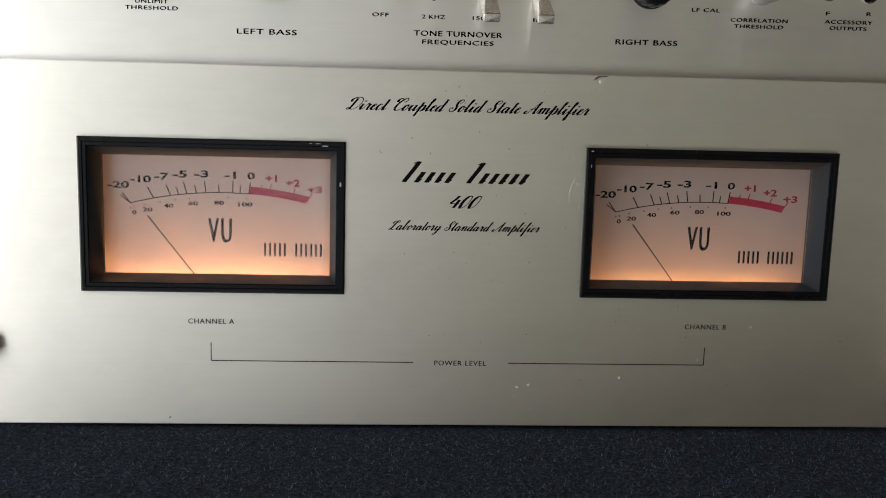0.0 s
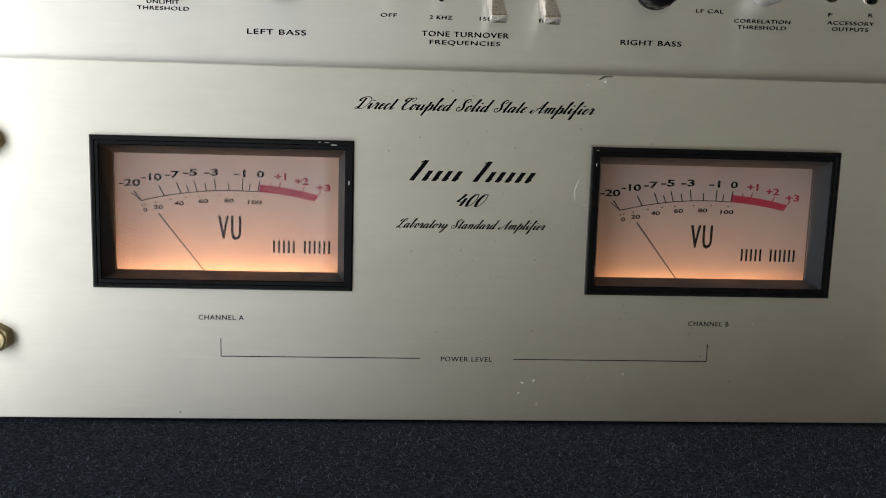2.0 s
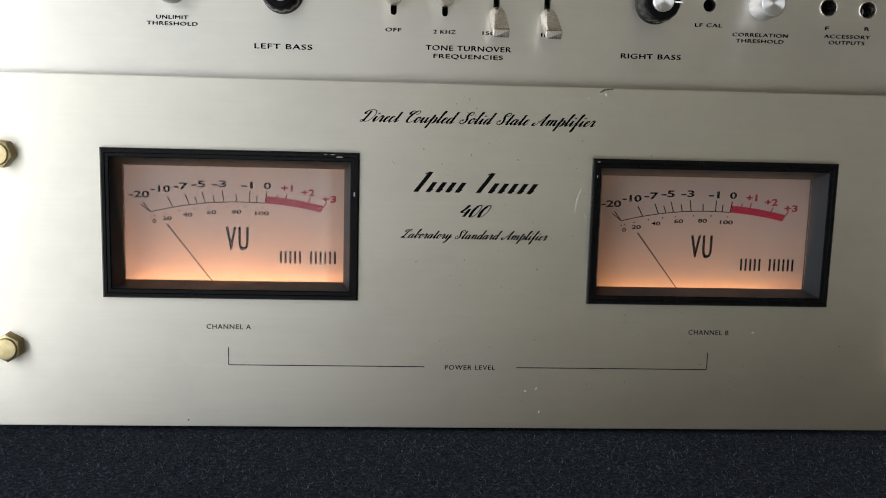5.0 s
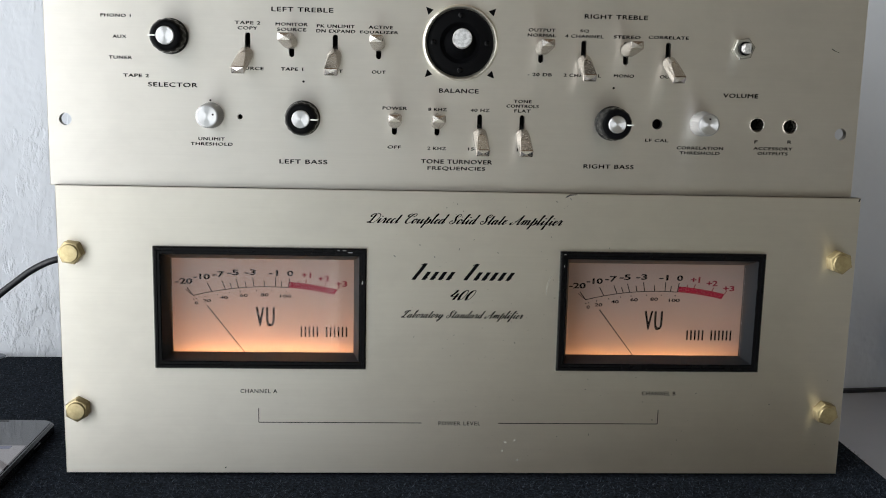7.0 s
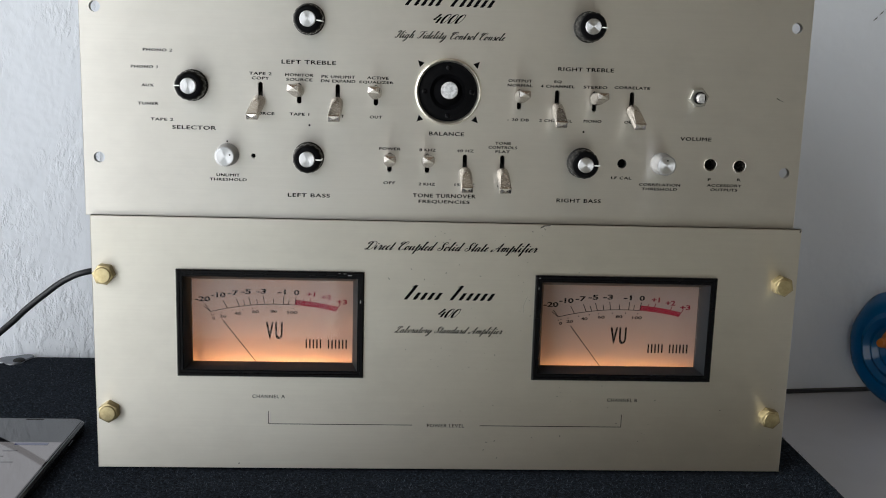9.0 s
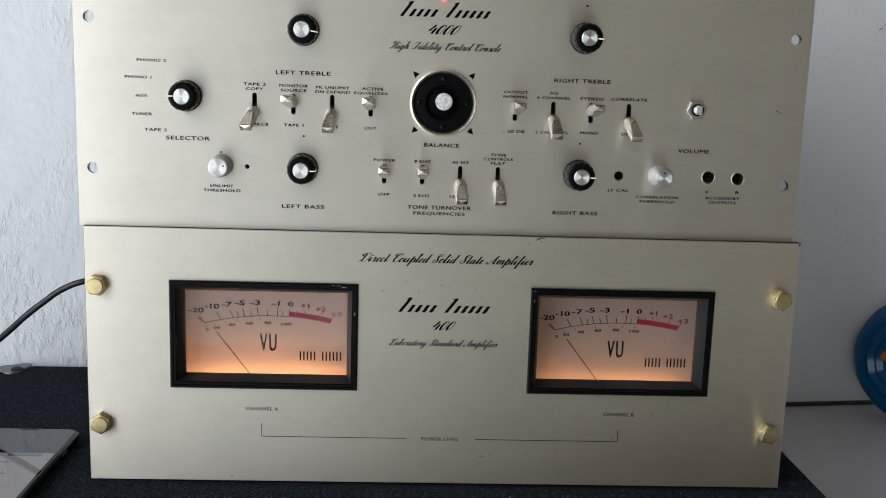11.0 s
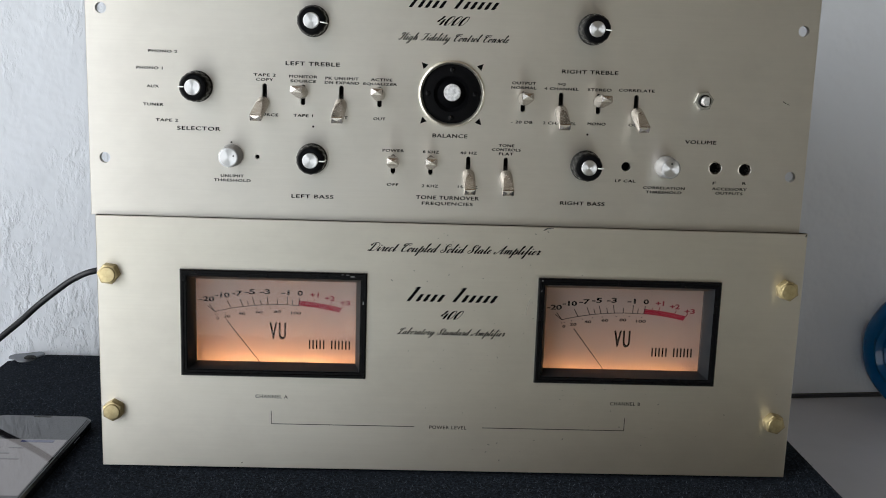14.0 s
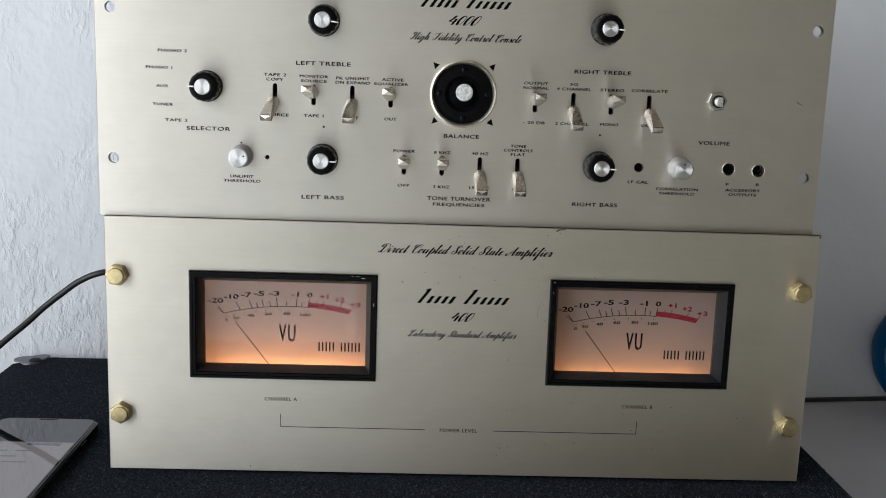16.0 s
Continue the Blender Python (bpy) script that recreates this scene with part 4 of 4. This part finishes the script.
for x, z, a in ((-0.1732, 0.2660, 180), (-0.0974, 0.3104, 8), (-0.0974, 0.2206, 2), (0.0864, 0.3110, 3), (0.0864, 0.2212, 2)):
    k = part_mesh("knob", knob_mesh, con, (x, UY, z), "glossy black knob with a turned metal cap")
    part_mesh("cap", cap_mesh, k, (x, UY, z), "turned aluminium cap")
    part_mesh("pointer_line", pointer_mesh, k, (x, UY, z), "white pointer line", pose(0, 0, 0, 0, a, 0))

silver_mesh = finish(lathe([(0.0071, 0.0), (0.0075, 0.0008), (0.0074, 0.0030), (0.0071, 0.0036), (0.0067, 0.0140), (0.0062, 0.0149), (0.0057, 0.0150)], 72, lambda a, r, h: 0.00012 * math.cos(a * 36) if r > 0.0065 else 0.0), "knob", M_KNURL, 40)
silver_cap = finish(lathe([(0.0057, 0.0150), (0.0055, 0.0153), (0.0, 0.0153)], 48), "cap", M_SPUN, 40)
for x, z, a in ((-0.1508, 0.2212, -8), (0.1410, 0.2220, -55)):
    k = part_mesh("trim_knob", silver_mesh, con, (x, UY, z), "slim turned aluminium knob")
    part_mesh("cap", silver_cap, k, (x, UY, z))
    bm = bmesh.new()
    dx, dz = (0.0034, 0.0010) if x < 0 else (0.0004, 0.0034)
    poly(bm, circle(x + dx, z + dz, 0.0006, 10), UY - 0.01531)
    part("index_dot", bm, M_INK, k)


def lever_mesh(name):
    """A bat handle, round at the root, cut by four flats towards a tip that ends in a low pyramid; it points along -y."""
    bm = bmesh.new()
    secs = []
    for s, r, side, flat in ((0.0, 0.0034, 1, 1), (0.0006, 0.0040, 1, 1), (0.0030, 0.0043, 1, 1), (0.0070, 0.0044, 1, 1), (0.0084, 0.0044, 0.99, 0.88), (0.0140, 0.0043, 0.97, 0.74),
                             (0.0206, 0.0042, 0.94, 0.56), (0.0213, 0.0040, 0.90, 0.50)):
        edge = math.asin(min(flat, 0.999))
        arc = [edge * (k / 5 - 1) for k in range(11)]
        row = []
        for a in arc + [math.pi + q for q in arc]:
            x, z = r * math.cos(a), r * math.sin(a)
            row.append(bm.verts.new((max(-r * side, min(r * side, x)), -0.0030 - s, z)))
        secs.append(row)
    n = len(secs[0])
    for a, b in zip(secs, secs[1:]):
        for i in range(n):
            bm.faces.new((a[i], a[(i + 1) % n], b[(i + 1) % n], b[i]))
    bm.faces.new(secs[0][::-1])
    apex = bm.verts.new((0, -0.0250, 0))
    for i in range(n):
        bm.faces.new((secs[-1][i], secs[-1][(i + 1) % n], apex))
    return finish(bm, name, M_SATIN, 16)


LEVER = lever_mesh("toggle_lever")
stem_mesh = finish(lathe([(0.0012, -0.006), (0.0012, 0.0045)], 14), "stem", M_HOLE, 60)
LEANS = (-9, -5, -4, -3, 2, 2, 3, 6, 0, 0, 2, 2)
for (x, z, up), aside in zip([(x, HIGH, u) for x, u in zip(UP_X, (0, 1, 0, 1, 1, 0, 1, 0))] + [(x, LOW, u) for x, u in zip(DN_X, (1, 1, 0, 0))], LEANS):
    tilt = -8 if up else 29
    at = (x, UY + 0.001, z + (0.0010 if up else -0.0032))
    k = part_mesh("toggle_lever", LEVER, con, at, "satin nickel toggle lever, " + ("flicked up" if up else "flicked down"), pose(0, 0, 0, tilt, 0, aside))
    part_mesh("stem", stem_mesh, k, at, "dark lever stem")

# balance joystick in its black well
bm = lathe([(0.0196, -0.003), (0.0196, 0.0010), (0.0200, 0.0024), (0.0210, 0.0032), (0.0219, 0.0026), (0.0222, 0.0010), (0.0222, 0.0)], 72)
bmesh.ops.translate(bm, verts=bm.verts, vec=(CX, UY, 0.2662))
rim = part("balance_rim", bm, M_RIM, con, "champagne metal rim round the joystick", 40)
bm = lathe([(0.0196, -0.0005), (0.0172, 0.0004), (0.0120, 0.0004), (0.0112, -0.0010), (0.0095, -0.0022), (0.0078, -0.0010), (0.0060, 0.0022), (0.0034, 0.0050), (0.0026, 0.0055), (0, 0.0055)], 64)
bmesh.ops.translate(bm, verts=bm.verts, vec=(CX, UY, 0.2662))
part("joystick_well", bm, M_PLATE, rim, "satin black joystick plate", 35)
for a in range(4):
    x, z = CX + 0.0158 * math.cos(a * math.pi / 2), 0.2662 + 0.0158 * math.sin(a * math.pi / 2)
    bm = lathe([(0.0017, 0.0), (0.0017, 0.0006), (0.0013, 0.0009), (0, 0.0009)], 16)
    box(-0.0013, 0.0013, -0.00105, -0.0007, -0.0002, 0.0002, bm=bm)
    bmesh.ops.transform(bm, verts=bm.verts, matrix=pose(x, UY - 0.0004, z, 0, 35 + 50 * a, 0))
    part("screw", bm, M_BEZEL, rim, "black slotted screw", 40)
bm = lathe([(0.0024, 0.004), (0.0024, 0.0190), (0.0050, 0.0200), (0.0054, 0.0208), (0.0055, 0.0265), (0.0051, 0.0272), (0.0, 0.0273)], 40)
bmesh.ops.transform(bm, verts=bm.verts, matrix=pose(CX, UY, 0.2662, -4, 0, -1.5))
part("joystick", bm, M_STICK, rim, "worn aluminium joystick button", 40)

# bare volume shaft with its nut
bm = bmesh.new()
rows = [[bm.verts.new((0.1632 + r * math.cos(math.pi / 3 * i + 0.15), UY - h, 0.2668 + r * math.sin(math.pi / 3 * i + 0.15))) for i in range(6)] for r, h in ((0.0068, 0), (0.0068, 0.0020), (0.0061, 0.0025), (0.0042, 0.0025), (0.0042, 0.0005))]
for a, b in zip(rows, rows[1:]):
    for i in range(6):
        bm.faces.new((a[i], a[(i + 1) % 6], b[(i + 1) % 6], b[i]))
nut = part("volume_nut", bm, M_NUT, con, "nickel hexagon nut round the volume shaft")
bm = lathe([(0.0041, 0.0006), (0.0041, 0.0050), (0.0036, 0.0055), (0.0033, 0.0055)], 28)
bmesh.ops.translate(bm, verts=bm.verts, vec=(0.1632, UY, 0.2668))
part("bushing", bm, M_BEZEL, nut, "dark threaded bushing", 40)
bm = lathe([(0.0031, 0.003), (0.0031, 0.0105), (0.0027, 0.0110), (0, 0.0110)], 32)
for v in bm.verts:
    if v.co.y < -0.0075 and v.co.x > 0.0012:
        v.co.x = 0.0012
bmesh.ops.translate(bm, verts=bm.verts, vec=(0.1632, UY, 0.2668))
part("volume_shaft", bm, M_STICK, nut, "bare aluminium volume shaft without a knob", 40)

for x, z in ((0.1750, 0.2220), (0.1953, 0.2214)):
    bm = lathe([(0.0045, 0.0), (0.0045, 0.0004), (0.0043, 0.0007), (0.0040, 0.0006), (0.0036, -0.001), (0.0036, -0.012)], 40)
    bmesh.ops.translate(bm, verts=bm.verts, vec=(x, UY, z))
    part("jack_socket", bm, M_SATIN, con, "nickel ringed jack socket", 40)

# ---- phone ----
phone = thing("smartphone", "black smartphone with a lit screen lying on the felt", "phone", (-0.3085, -0.004, 0))
FX0, FX1, FY0, FY1, FZ = -0.3460, -0.2710, -0.0800, 0.0780, 0.0085


def slab(x0, x1, y0, y1, r, z0, z1, inset):
    pts = []
    for cx, cy, a0 in ((x1 - r, y1 - r, 0), (x0 + r, y1 - r, 90), (x0 + r, y0 + r, 180), (x1 - r, y0 + r, 270)):
        pts += [(cx + r * math.cos(radians(a0 + 11.25 * i)), cy + r * math.sin(radians(a0 + 11.25 * i))) for i in range(9)]
    mx, my = (x0 + x1) / 2, (y0 + y1) / 2
    bm = bmesh.new()
    rings = []
    for z, q in ((z0, inset), (z0 + inset, 0), (z1 - inset, 0), (z1, inset)):
        rings.append([bm.verts.new((mx + (x - mx) * (1 - 2 * q / (x1 - x0)), my + (y - my) * (1 - 2 * q / (y1 - y0)), z)) for x, y in pts])
    for a, b in zip(rings, rings[1:]):
        for i in range(len(a)):
            bm.faces.new((a[i], a[(i + 1) % len(a)], b[(i + 1) % len(b)], b[i]))
    bm.faces.new(rings[-1]), bm.faces.new(rings[0][::-1])
    return bm


part("body", slab(FX0, FX1, FY0, FY1, 0.009, 0.0002, FZ, 0.0014), M_PHONE, phone, smooth=35)
glass = part("screen", slab(FX0 + 0.0025, FX1 - 0.0025, FY0 + 0.0025, FY1 - 0.0025, 0.007, FZ - 0.0002, FZ + 0.0004, 0.0001), M_SCREEN, phone, "dark reflecting glass")
part("display", box(FX0 + 0.0035, FX1 - 0.0035, FY0 + 0.012, 0.0270, FZ + 0.0003, FZ + 0.00055), M_LIT, glass, "pale lit page")
part("display_button", box(FX0 + 0.040, FX1 - 0.012, 0.0215, 0.0255, FZ + 0.0004, FZ + 0.0007), M_LIT_BLUE, glass, "blue bar on the page")
for k, (x0, x1, y) in enumerate(((0.008, 0.030, 0.010), (0.036, 0.046, 0.010), (0.006, 0.040, 0.000), (0.008, 0.028, -0.010), (0.034, 0.050, -0.010))):
    part("text_bar", box(FX0 + x0, FX0 + x1, y, y + 0.0014, FZ + 0.0004, FZ + 0.0007), M_LIT_GREY, glass)
part("earpiece", box(-0.3150, -0.3020, FY1 - 0.0052, FY1 - 0.0042, FZ + 0.0003, FZ + 0.0006), M_HOLE, glass)
part("side_button", box(FX1 - 0.0004, FX1 + 0.0005, 0.030, 0.042, 0.0032, 0.0054, 0.0003), M_PHONE, phone)

# ---- cable ----


def tube(points, r, n=12):
    cu = bpy.data.curves.new("run", "CURVE")
    cu.dimensions, cu.bevel_depth, cu.bevel_resolution, cu.resolution_u = "3D", r, 4, 10
    sp = cu.splines.new("BEZIER")
    sp.bezier_points.add(len(points) - 1)
    for b, p in zip(sp.bezier_points, points):
        b.co, b.handle_left_type, b.handle_right_type = p, "AUTO", "AUTO"
    tmp = bpy.data.objects.new("run", cu)
    scene.collection.objects.link(tmp)
    bpy.context.view_layer.update()
    me = bpy.data.meshes.new_from_object(tmp.evaluated_get(bpy.context.evaluated_depsgraph_get()))
    bpy.data.objects.remove(tmp)
    bpy.data.curves.remove(cu)
    for poly_ in me.polygons:
        poly_.use_smooth = True
    return me


me = tube([(-0.203, 0.212, 0.085), (-0.262, 0.176, 0.1055), (-0.2930, 0.164, 0.1045), (-0.3103, 0.163, 0.0975), (-0.3262, 0.160, 0.0860), (-0.3408, 0.156, 0.0738), (-0.3491, 0.151, 0.0655), (-0.3668, 0.140, 0.0496), (-0.405, 0.118, 0.013), (-0.455, 0.09, -0.035), (-0.52, 0.06, -0.0570), (-0.70, 0.0, -0.0570)], 0.0026)
me.materials.append(M_CABLE)
tagged(new("mains_cable", me), "black rubber cable hanging from behind the amplifier", "cable")

# ---- blue glass ornament ----
orn = thing("blue_ornament", "blue ribbed glass disc ornament with an amber nozzle, by the wall", "ornament", (0.475, 0.29, TABLE_Z))
prof = [(0.004, 0.012), (0.012, 0.010), (0.016, 0.014), (0.020, 0.011), (0.025, 0.015), (0.029, 0.012), (0.034, 0.016), (0.039, 0.012), (0.046, 0.014), (0.053, 0.010), (0.0590, 0.0), (0.056, -0.006), (0.030, -0.010), (0.0, -0.011)]
bm = lathe(prof, 64, lambda a, r, h: 0.0004 * math.sin(a * 9) * r / 0.05)
bmesh.ops.transform(bm, verts=bm.verts, matrix=pose(0.4950, 0.317, 0.0030, 0, 0, -60) @ Matrix.Scale(1.07, 4))
disc = part("disc", bm, M_BLUE, orn, "blue ribbed glass disc", 50)
bm = lathe([(0.0105, 0.008), (0.0110, 0.013), (0.0085, 0.017), (0.0050, 0.019), (0.0045, 0.026), (0.0052, 0.029), (0.0040, 0.032), (0, 0.032)], 32)
bmesh.ops.transform(bm, verts=bm.verts, matrix=pose(0.4850, 0.311, 0.0160, 0, 0, -60))
part("nozzle", bm, M_AMBER, disc, "amber glass nozzle", 50)
bm = lathe([(0, 0.010), (0.008, 0.009), (0.0125, 0.004), (0.013, 0), (0.010, -0.006), (0, -0.007)], 32)
bmesh.ops.transform(bm, verts=bm.verts, matrix=pose(0.5020, 0.327, 0.102, 0, 0, -60))
part("knob", bm, M_BLUE, disc, "small blue glass lobe", 50)
bm = lathe([(0.006, -0.03), (0.005, 0.03)], 20)
bmesh.ops.transform(bm, verts=bm.verts, matrix=pose(0.5020, 0.328, 0.080, 90))
part("stem", bm, M_BLUE, disc, "blue glass stem", 50)
